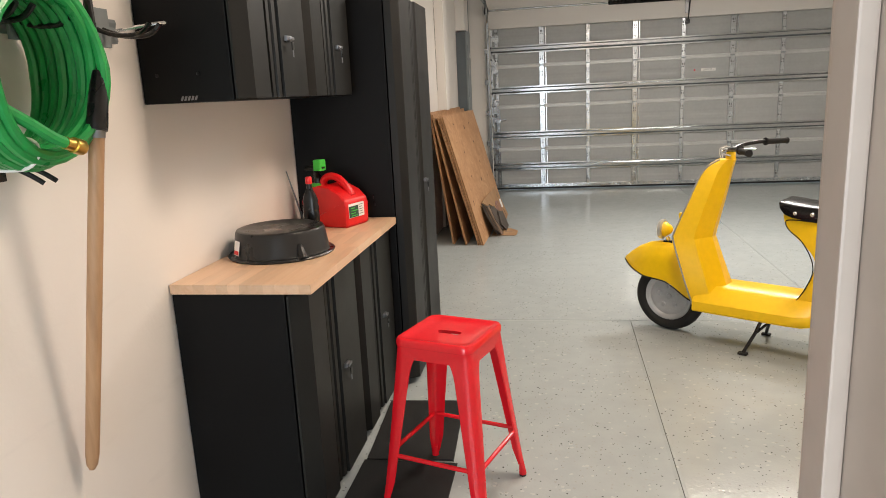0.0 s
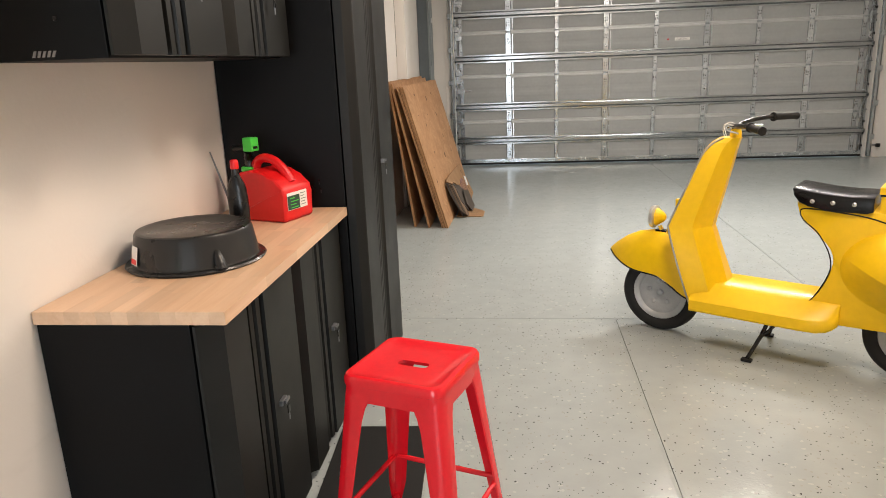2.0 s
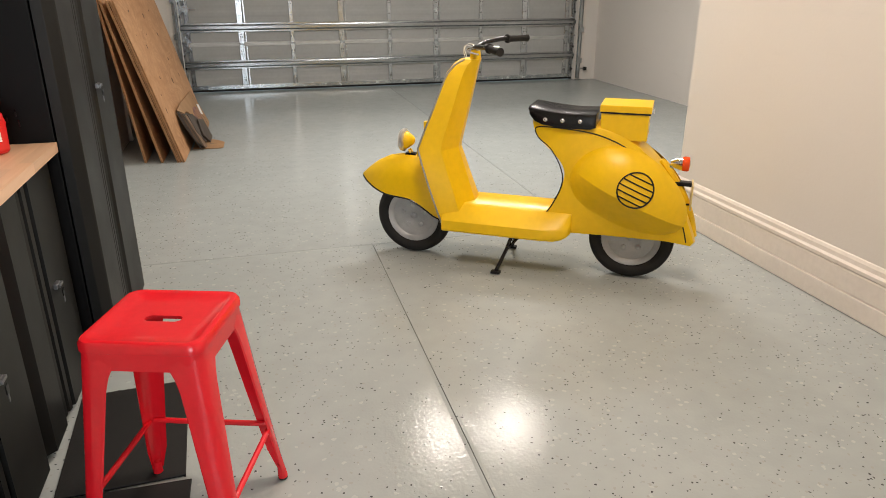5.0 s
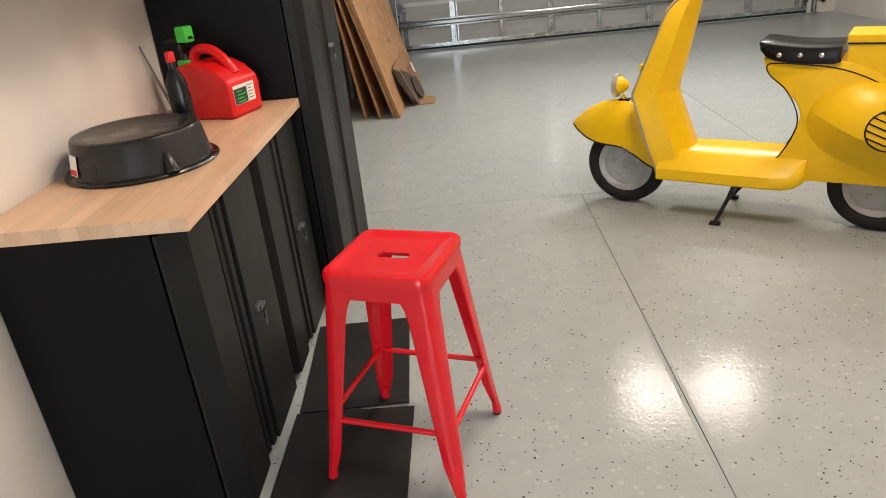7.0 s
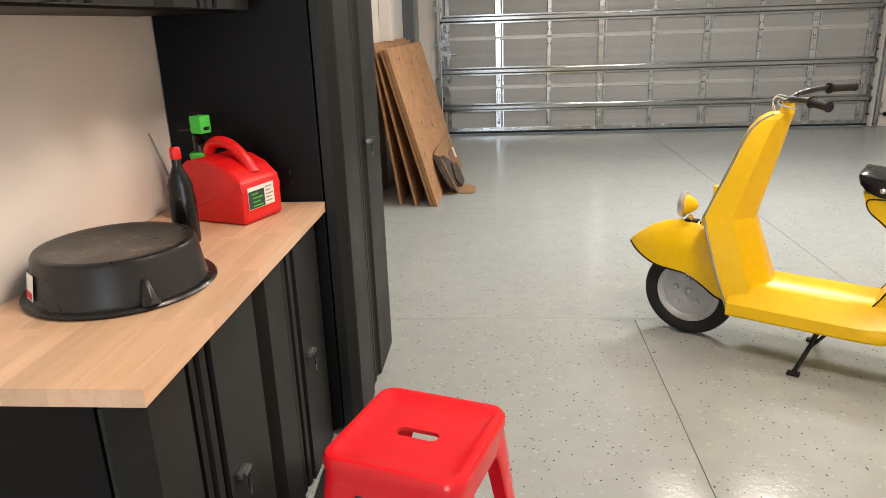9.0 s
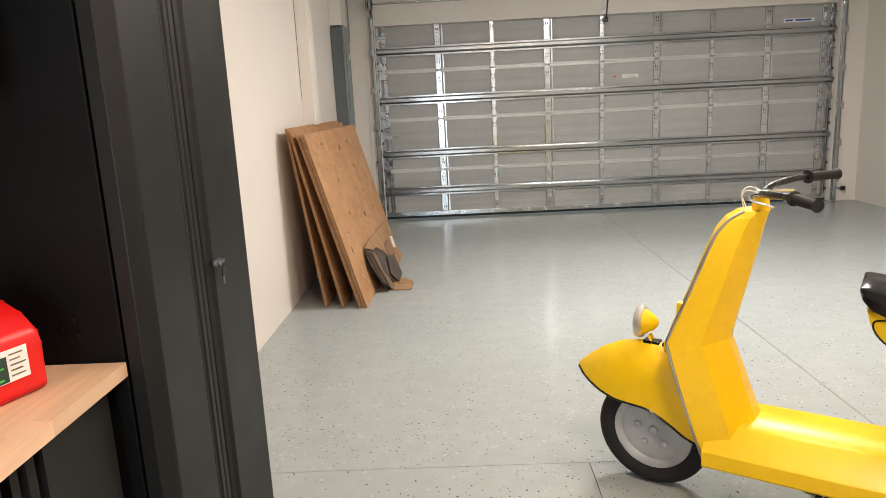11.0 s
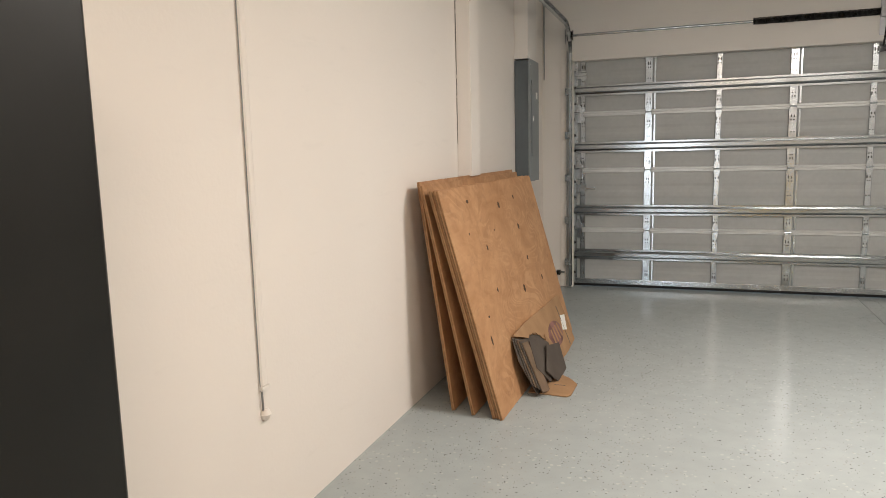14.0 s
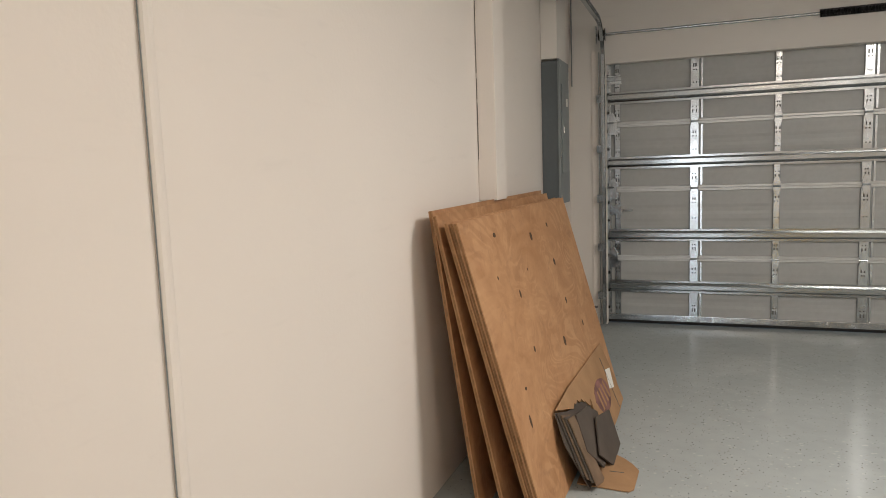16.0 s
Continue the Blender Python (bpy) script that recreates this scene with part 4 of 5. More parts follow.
def scooter():
    sc = thing("scooter", "yellow vintage-style scooter with black seat on its stand", "scooter", (0.933, 4.515, 0), math.degrees(math.atan2(-0.5443, 0.8389)))
    wheel(sc, 0.015)
    wheel(sc, 1.195)
    # front mudguard: a hollow beaked shell
    st = [(-0.288, 0.432, 0.418, 0.012), (-0.25, 0.468, 0.392, 0.042), (-0.19, 0.512, 0.362, 0.068), (-0.12, 0.545, 0.340, 0.084), (-0.05, 0.560, 0.334, 0.092), (0.02, 0.560, 0.325, 0.094), (0.09, 0.548, 0.285, 0.090), (0.15, 0.510, 0.240, 0.082), (0.20, 0.44, 0.215, 0.07)]
    rings = []
    for s, top, bot, hw in st:
        out, inn = [], []
        for k in range(13):
            a = math.pi * k / 12
            y, z = -hw * math.cos(a), bot + (top - bot) * math.sin(a) ** 0.75
            out.append((s, y, z))
            inn.append((s + 0.004, y * 0.93, bot + (z - bot) * 0.96))
        rings.append(out + inn[::-1])
    mud = part("mudguard", loft(rings), M_YELLOW, sc, smooth=True)
    for side in (-1, 1):
        part("edge_trim", tube(curve_pts([(s, side * hw * 1.0, bot) for s, top, bot, hw in st], 4), 0.0045, 6), M_BLACK, mud)
    # headlamp on the mudguard
    hl = part("headlamp", lathe([(0, 0.056), (0.014, 0.054), (0.026, 0.044), (0.040, 0.022), (0.049, 0.006), (0.051, 0.0)], 28, "x", None, (-0.036, 0, 0.632)), M_YELLOW, sc, "round yellow headlamp with a wide chrome rim", smooth=True)
    part("rim", lathe([(0.042, -0.018), (0.050, -0.024), (0.058, -0.020), (0.062, -0.010), (0.061, 0.002), (0.053, 0.009), (0.047, 0.006), (0.042, -0.018)], 28, "x", None, (-0.036, 0, 0.632)), M_DULLCHROME, hl, smooth=True)
    part("lens", lathe([(0, -0.028), (0.024, -0.025), (0.043, -0.017), (0.043, -0.008), (0, -0.004)], 28, "x", None, (-0.036, 0, 0.632)), M_LENS, hl, smooth=True)
    for y in (-0.012, 0.012):
        part("lamp_stem", tube([(-0.012, y, 0.585), (0.004, y * 1.3, 0.556)], 0.005, 8), M_YELLOW, hl)
    part("lamp_foot", B((-0.03, 0.03, -0.02, 0.02, 0.548, 0.566), bevel=0.004), M_BLACK, hl)
    part("vent_slot", B((0.04, 0.13, -0.018, 0.018, 0.535, 0.562), bevel=0.004), M_BLACK, sc)
    # leg shield: a folded plate swept back to a central tunnel
    sh = [(0.195, 0.235, 0.405, 0.155, 0.125), (0.24, 0.225, 0.40, 0.172, 0.12), (0.34, 0.195, 0.375, 0.188, 0.10), (0.48, 0.152, 0.325, 0.198, 0.075), (0.62, 0.112, 0.275, 0.200, 0.062), (0.66, 0.116, 0.282, 0.198, 0.060), (0.84, 0.185, 0.325, 0.180, 0.050), (0.95, 0.222, 0.350, 0.155, 0.044), (1.01, 0.245, 0.362, 0.130, 0.042), (1.05, 0.275, 0.372, 0.095, 0.040), (1.072, 0.310, 0.380, 0.06, 0.038)]
    rings, edge = [], []
    for z, sf, sr, W, c in sh:
        rings.append([(sf, -W, z), (sf + 0.012, -W + 0.003, z), (sf + 0.62 * (sr - sf), -c - 0.58 * (W - c), z), (sr, -c * 0.45, z), (sr, c * 0.45, z), (sf + 0.62 * (sr - sf), c + 0.58 * (W - c), z), (sf + 0.012, W - 0.003, z), (sf, W, z), (sf - 0.022, W * 0.5, z), (sf - 0.03, 0, z), (sf - 0.022, -W * 0.5, z)])
        edge.append((sf + 0.002, W, z))
    shield = part("leg_shield", loft(rings), M_YELLOW, sc, smooth=True, sharp=16)
    for side in (-1, 1):
        part("edge_trim", tube(curve_pts([(a, side * b, c) for a, b, c in edge], 4), 0.005, 8), M_EDGING, shield, "dull grey metal edging", smooth=True)
        part("marker", B((0.135, 0.165, side * 0.165 - 0.016, side * 0.165 + 0.016, 0.735, 0.775), bevel=0.006), M_YELLOW, shield)
        part("marker", B((0.09, 0.12, side * 0.15 - 0.014, side * 0.15 + 0.014, 0.585, 0.625), bevel=0.006), M_YELLOW, shield)
    # steering head and handlebar
    part("steering_head", lathe([(0, -0.02), (0.026, -0.02), (0.028, 0.0), (0.024, 0.022), (0.02, 0.045), (0, 0.048)], 20, "z", None, (0.352, 0, 1.085)), M_YELLOW, sc, smooth=True)
    bars = part("handlebar", tube(curve_pts([(0.54, -0.275, 1.135), (0.46, -0.19, 1.142), (0.38, -0.09, 1.135), (0.355, 0.0, 1.125), (0.37, 0.11, 1.140), (0.43, 0.21, 1.152), (0.50, 0.33, 1.150)], 6), 0.0115, 10), M_BLACK, sc, smooth=True)
    for g0, g1 in (((0.475, -0.205, 1.141), (0.548, -0.285, 1.134)), ((0.455, 0.245, 1.152), (0.532, 0.385, 1.148))):
        a, b = Vector(g0), Vector(g1)
        part("grip", tube([a, a + (b - a) * 0.04, a + (b - a) * 0.07, a + (b - a) * 0.95, b], [0.023, 0.023, 0.017, 0.0165, 0.020], 14), M_RUBBER, bars, "black ribbed rubber grip", smooth=True)
    for side in (-1, 1):
        part("brake_lever", tube(curve_pts([(0.36, side * 0.03, 1.128), (0.33, side * 0.07, 1.125), (0.35, side * 0.13, 1.118), (0.42, side * 0.20, 1.112)], 5), 0.0045, 8), M_CHROME, bars, "chrome brake lever", smooth=True)
    part("clamp", B((0.335, 0.375, -0.022, 0.022, 1.112, 1.138), bevel=0.006), M_CHROME, bars)
    for y, out in ((-0.03, 0.055), (0.028, 0.07)):
        part("cable", tube(curve_pts([(0.355, y, 1.128), (0.355 - out * 0.7, y * 1.6, 1.140), (0.355 - out, y * 1.2, 1.118), (0.30, y * 0.5, 1.085), (0.315, 0.0, 1.05)], 6), 0.0019, 6), M_WHITEPL, bars, "pale control cable")
    # floorboard with a raised middle
    rings = []
    for s, dz, e in ((0.235, 0.0, 1.0), (0.30, 0.0, 1.0), (0.42, 0.0, 1.0), (0.60, 0.0, 1.0), (0.74, 0.0, 1.0), (0.82, 0.002, 0.985), (0.86, 0.010, 0.93), (0.885, 0.022, 0.84), (0.90, 0.034, 0.72)):
        rings.append([(s, -0.19 * e, 0.205 + dz), (s, -0.198 * e, 0.215 + dz), (s, -0.198 * e, 0.264), (s, -0.19 * e, 0.274), (s, -0.118, 0.335), (s, -0.105, 0.345), (s, 0.105, 0.345), (s, 0.118, 0.335), (s, 0.19 * e, 0.272), (s, 0.198 * e, 0.262), (s, 0.198 * e, 0.215 + dz), (s, 0.19 * e, 0.205 + dz)])
    part("floorboard", loft(rings), M_YELLOW, sc, smooth=True)
    # rear body: crowned spine with a curved front and sloping tail
    prof = curve_pts([(0.675, 0.795, 0), (0.70, 0.725, 0), (0.775, 0.655, 0), (0.835, 0.585, 0), (0.845, 0.51, 0), (0.80, 0.385, 0), (0.725, 0.275, 0)], 4)
    prof = [(p.x, p.y) for p in prof] + [(0.86, 0.232), (1.06, 0.238), (1.37, 0.240), (1.485, 0.228)]
    prof += [(p.x, p.y) for p in curve_pts([(1.50, 0.25, 0), (1.455, 0.36, 0), (1.39, 0.49, 0), (1.29, 0.62, 0), (1.16, 0.725, 0), (1.0, 0.785, 0), (0.82, 0.798, 0)], 4)]
    n = len(prof)
    cx = sum(a for a, b in prof) / n
    cz = sum(b for a, b in prof) / n
    rings = []
    for y, k in ((-0.112, 0.955), (-0.108, 0.985), (-0.09, 1.0), (0.09, 1.0), (0.108, 0.985), (0.112, 0.955)):
        rings.append([(cx + (a - cx) * k, y, cz + (b - cz) * k) for a, b in prof])
    body = part("rear_body", loft(rings), M_YELLOW, sc, smooth=True)
    part("tail_ridge", tube(curve_pts([(1.49, 0, 0.25), (1.462, 0, 0.36), (1.40, 0, 0.49), (1.30, 0, 0.625)], 5), [0.02] * 15 + [0.012], 8), M_YELLOW, body, smooth=True)
    for side in (-1, 1):
        y = side * 0.112
        part("piping", tube(curve_pts([(0.745, y, 0.300), (0.795, y, 0.375), (0.832, y, 0.46), (0.842, y, 0.52), (0.825, y, 0.585), (0.775, y, 0.665), (0.715, y, 0.715), (0.695, y, 0.755), (0.72, y, 0.772), (0.85, y, 0.768), (1.0, y, 0.748), (1.14, y, 0.692), (1.26, y, 0.60), (1.36, y, 0.475), (1.43, y, 0.34), (1.458, y, 0.25)], 5), 0.0032, 6), M_BLACK, body, "thin black piping")
        # side cowl
        bm = bmesh.new()
        rows = []
        for f in (0.0, 0.12, 0.25, 0.4, 0.55, 0.7, 0.82, 0.91, 0.97, 1.0):
            rows.append([bm.verts.new(pod_point(k * math.tau / 48, f, side)) for k in range(48)] if f else [bm.verts.new(pod_point(0, 0, side))])
        for a, b in zip(rows, rows[1:]):
            for k in range(48):
                q = list(dict.fromkeys([a[k % len(a)], a[(k + 1) % len(a)], b[(k + 1) % 48], b[k]]))
                bm.faces.new(q)
        cowl = part("side_cowl", bm, M_YELLOW, sc, "bulging yellow side cowl", smooth=True, sharp=17)
        off = Vector((0, side * 0.002, 0))
        vc, vr = (1.20, 0.515), 0.083
        part("vent_ring", tube([pod_at(vc[0] + vr * math.cos(k * math.tau / 32), vc[1] + vr * math.sin(k * math.tau / 32), side) + off for k in range(32)], 0.0038, 6, closed=True), M_BLACK, cowl)
        for j in range(5):
            q = -0.056 + 0.028 * j
            half = math.sqrt(vr * vr - q * q)
            pts = []
            for i in range(9):
                p = -half + 2 * half * i / 8
                ca, sa = math.cos(radians(-24)), math.sin(radians(-24))
                pts.append(pod_at(vc[0] + p * ca - q * sa, vc[1] + p * sa + q * ca, side) + off)
            part("vent_slat", tube(pts, 0.0036, 6), M_BLACK, cowl)
    # seat
    rings = []
    for s, top, bot, hw in ((0.655, 0.866, 0.852, 0.108), (0.664, 0.868, 0.830, 0.120), (0.69, 0.864, 0.802, 0.127), (0.73, 0.858, 0.786, 0.13), (0.80, 0.850, 0.776, 0.13), (0.88, 0.846, 0.773, 0.13), (0.96, 0.848, 0.774, 0.128), (0.985, 0.849, 0.782, 0.122)):
        rings.append([(s, -hw, bot), (s, -hw - 0.004, (top + bot) / 2), (s, -hw + 0.006, top - 0.006), (s, -hw + 0.02, top), (s, hw - 0.02, top), (s, hw - 0.006, top - 0.006), (s, hw + 0.004, (top + bot) / 2), (s, hw, bot)])
    seat = part("seat", loft(rings), mat("black_vinyl", (0.005, 0.005, 0.0055), 0.22, 0, 0.35), sc, "glossy black bench seat with chrome studs", smooth=True)
    for side in (-1, 1):
        for s in (0.745, 0.828, 0.912):
            part("stud", lathe([(0.011, 0), (0.010, side * 0.005), (0.005, side * 0.009), (0, side * 0.010)], 12, "y", None, (s, side * 0.133, 0.812)), M_CHROME, seat, smooth=True)
    # luggage box
    box = part("luggage_box", B((1.005, 1.225, -0.105, 0.105, 0.728, 0.852), bevel=0.006), M_YELLOW, sc, "yellow luggage box behind the seat")
    part("lid", B((0.998, 1.235, -0.112, 0.112, 0.860, 0.892), bevel=0.004), M_YELLOW, box)
    part("lid_seal", B((1.002, 1.232, -0.109, 0.109, 0.852, 0.860)), M_BLACK, box)
    part("latch", B((1.226, 1.245, -0.015, 0.015, 0.845, 0.87), bevel=0.003), M_CHROME, box)
    for y in (-0.06, 0.06):
        part("stay", tube([(1.20, y, 0.765), (1.155, y, 0.735), (1.14, y, 0.70)], 0.006, 8), M_BLACK, box)
    # tail lamp and plate
    tl = part("tail_lamp", lathe([(0, 0.0), (0.022, 0.0), (0.034, 0.006), (0.036, 0.014), (0.036, 0.03), (0.032, 0.037), (0, 0.042)], 20, "x", None, (1.395, 0, 0.612)), M_ORANGE, sc, "round orange-red tail lamp", smooth=True)
    part("lamp_shell", lathe([(0, -0.05), (0.012, -0.05), (0.024, -0.03), (0.034, 0.004), (0, 0.004)], 16, "x", None, (1.395, 0, 0.612)), M_CHROME, tl, smooth=True)
    part("lamp_arm", tube([(1.32, 0, 0.575), (1.36, 0, 0.60)], 0.012, 8), M_CHROME, tl)
    pl = part("number_plate", B((1.455, 1.463, -0.07, 0.07, 0.40, 0.52), bevel=0.002), mat("plate_cream", (0.62, 0.5, 0.22), 0.4), sc, "blank cream number plate on a bracket")
    part("plate_bracket", B((1.36, 1.454, -0.02, 0.02, 0.505, 0.525), bevel=0.003), M_BLACK, pl)
    part("plate_bracket", B((1.42, 1.454, -0.02, 0.02, 0.41, 0.42), bevel=0.002), M_BLACK, pl)
    # centre stand
    stand = part("centre_stand", tube([(0.60, -0.09, 0.212), (0.60, 0.09, 0.212)], 0.010, 8), M_BLACK, sc)
    for side in (-1, 1):
        part("stand_leg", tube([(0.60, side * 0.085, 0.21), (0.575, side * 0.12, 0.12), (0.535, side * 0.19, 0.012)], 0.010, 8), M_BLACK, stand)
        part("stand_foot", B((0.51, 0.56, side * 0.195 - 0.016, side * 0.195 + 0.016, 0.001, 0.014), bevel=0.004), M_RUBBER, stand)
    part("stand_brace", tube([(0.572, -0.125, 0.11), (0.66, -0.05, 0.21)], 0.007, 8), M_BLACK, stand)
    return sc


scooter()


# ---- things on the worktop ----
def tub():
    t = thing("rubber_tub", "black rubber feed tub lying upside down on the worktop", "tub", (-0.838, 2.765, 0.915))
    prof = [(0.208, 0.001), (0.212, 0.006), (0.208, 0.011), (0.193, 0.013), (0.189, 0.020), (0.176, 0.098), (0.171, 0.106), (0.162, 0.109), (0.152, 0.106), (0.0, 0.103)]
    inner = [(0.0, 0.098), (0.165, 0.098), (0.183, 0.02), (0.203, 0.004), (0.203, 0.001)]
    bm = lathe(prof, 56)
    lathe(inner, 56, "z", bm)
    part("bowl", bm, M_TUB, t, smooth=True)
    for a in (-46, 134):
        b = tube([(0.165, 0, 0.066), (0.180, 0, 0.056), (0.190, 0, 0.042), (0.196, 0, 0.026), (0.201, 0, 0.010)], [0.004, 0.010, 0.013, 0.017, 0.021], 18)
        bmesh.ops.transform(b, verts=b.verts[:], matrix=pose(0, 0, 0, 0, 0, a))
        part("lug", b, M_TUB, t, smooth=True)
    b = B((-0.022, 0.022, -0.0012, 0.0, -0.028, 0.028))
    bmesh.ops.transform(b, verts=b.verts[:], matrix=pose(0, 0, 0, 0, 0, -42) @ Matrix.Translation((0, -0.1875, 0.05)) @ pose(0, 0, 0, -10))
    lab = part("label", b, M_PAPER, t, "white and red paper label")
    b = B((-0.019, 0.019, -0.0022, -0.0013, -0.025, -0.010))
    bmesh.ops.transform(b, verts=b.verts[:], matrix=pose(0, 0, 0, 0, 0, -42) @ Matrix.Translation((0, -0.1875, 0.05)) @ pose(0, 0, 0, -10))
    part("print", b, M_REDPL, lab)


tub()


def bottle():
    b = thing("oil_bottle", "tall black plastic bottle with a red cap", "bottle", (-0.822, 3.09, 0.915))
    b.scale = (0.84, 0.84, 0.90)
    rings = []
    for z, hx, hy in ((0.001, 0.036, 0.028), (0.006, 0.041, 0.032), (0.15, 0.042, 0.033), (0.165, 0.038, 0.030), (0.18, 0.040, 0.031), (0.20, 0.034, 0.028), (0.235, 0.017, 0.017), (0.245, 0.014, 0.014), (0.268, 0.014, 0.014)):
        rings.append([(hx * math.copysign(abs(math.cos(a)) ** 0.75, math.cos(a)), hy * math.copysign(abs(math.sin(a)) ** 0.75, math.sin(a)), z) for a in [k * math.tau / 24 for k in range(24)]])
    part("body", loft(rings), M_BLACK, b, smooth=True)
    part("cap", lathe([(0.0165, 0.262), (0.018, 0.266), (0.017, 0.292), (0.014, 0.297), (0, 0.298)], 20), M_REDPL, b, "red screw cap", smooth=True)
    part("sight_strip", B((-0.0435, -0.0415, -0.007, 0.007, 0.02, 0.145), bevel=0.0005), M_WHITEPL, b, "clear level strip")


bottle()


def gas_can():
    g = thing("gas_can", "red plastic fuel can with a green-capped black spout", "fuel can", (-0.80, 3.375, 0.915), -20)
    g.scale = (1.1, 1.05, 1.0)
    # body: rounded block with a sloping front shoulder, pushed across its width
    side = [(-0.125, 0.006), (-0.118, 0.0), (0.105, 0.0), (0.115, 0.008), (0.118, 0.10), (0.112, 0.128), (0.075, 0.165), (0.03, 0.188), (-0.03, 0.196), (-0.075, 0.186), (-0.112, 0.155), (-0.125, 0.12)]
    bm = prism([(a, b + 0.001) for a, b in side], -0.085, 0.085, "y", bevel=0.014, seg=3)
    part("body", bm, M_REDPL, g, smooth=True)
    h = curve_pts([(-0.062, 0, 0.180), (-0.054, 0, 0.216), (-0.022, 0, 0.234), (0.022, 0, 0.226), (0.064, 0, 0.188), (0.090, 0, 0.145)], 5)
    part("handle", tube(h, 0.0175, 12), M_REDPL, g, smooth=True)
    part("collar", lathe([(0, 0), (0.031, 0), (0.033, 0.006), (0.033, 0.018), (0.028, 0.022), (0, 0.022)], 20, "z", None, (-0.088, 0.0, 0.178)), M_GREENPL, g, "green screw collar", smooth=True)
    sp = part("spout", tube(curve_pts([(-0.088, 0, 0.196), (-0.09, 0, 0.225), (-0.085, -0.01, 0.245), (-0.075, -0.02, 0.262)], 4), [0.018] * 4 + [0.016] * 4 + [0.014] * 5, 12), M_BLACK, g, smooth=True)
    part("spout_cap", B((-0.080, -0.040, -0.040, 0.002, 0.262, 0.316), bevel=0.006), M_GREENPL, sp, "bright green spout cap")
    part("spout_lever", B((-0.055, -0.038, -0.03, -0.008, 0.272, 0.282), bevel=0.002), M_BLACK, sp)
    part("spout_arm", tube([(-0.09, 0.0, 0.275), (-0.14, 0.0, 0.270), (-0.155, 0.0, 0.268)], 0.012, 8), M_BLACK, sp)
    # label on the end panel
    lab = part("label", B((0.1185, 0.1197, -0.070, 0.045, 0.045, 0.112), bevel=0.0004, seg=1), M_PAPER, g, "white label with a dark green panel")
    part("print", B((0.1198, 0.1204, -0.069, 0.0, 0.047, 0.100)), mat("label_dark", (0.02, 0.05, 0.04), 0.5), lab)
    bm = bmesh.new()
    for k, w in enumerate((0.03, 0.024, 0.032, 0.02)):
        bmesh.ops.create_cube(bm, size=1, matrix=Matrix.Translation((0.1207, -0.062 + w, 0.054 + 0.012 * k)) @ Matrix.Diagonal((0.0005, w * 1.4, 0.0035, 1)))
    part("print", bm, M_GREENPL, lab)
    bm = bmesh.new()
    for k, w in enumerate((0.06, 0.05, 0.066, 0.045, 0.058)):
        bmesh.ops.create_cube(bm, size=1, matrix=Matrix.Translation((0.1200, 0.006 + w / 4, 0.057 + 0.011 * k)) @ Matrix.Diagonal((0.0005, w / 2, 0.003, 1)))
    part("print", bm, M_STEEL, lab)


gas_can()

# thin tapered rod put in for the wedge-shaped shadow in the corner behind the can
stick = thing("wedge_shadow", "thin grey rod standing in for a wedge-shaped shadow on the wall behind the bottle", "stick", (-1.022, 3.50, 0.915))
part("blade", tube([(0.0, 0.0, 0.004), (-0.030, -0.09, 0.26)], [0.006, 0.003], 6), M_PANELLITE, stick)


# ---- hung on the west wall ----
def tool_rail():
    r = thing("tool_rail", "grey metal tool rail with black hooks on the wall", "tool rail", (XW + 0.003, 1.75, 1.74))
    part("track", prism([(0.0, -0.035), (0.012, -0.035), (0.016, -0.025), (0.012, -0.012), (0.012, 0.012), (0.016, 0.025), (0.012, 0.035), (0.0, 0.035)], -0.62, 0.42, "y"), M_PANELLITE, r)
    for y in (-0.18, 0.0, 0.32):
        w = 0.05 if y > 0.1 else 0.028
        k = part("hook_plate", B((0.017, 0.026, y - w, y + w, -0.05, 0.06), bevel=0.003), M_PANELLITE, r)
        for d in (-0.018, 0.018):
            part("hook", tube(curve_pts([(0.024, y + d, 0.0), (0.09, y + d * 1.1, -0.022), (0.165, y + d * 1.3, -0.022), (0.20, y + d * 1.4, 0.005)], 4), 0.007, 8), M_BLACK, k, "black rubber-coated hook", smooth=True)
    part("wire_hook", tube(curve_pts([(0.02, 0.40, 0.0), (0.10, 0.42, 0.012), (0.15, 0.44, 0.02), (0.155, 0.47, 0.022), (0.12, 0.48, 0.02)], 5), 0.006, 8), M_CHROME, r, smooth=True)


tool_rail()


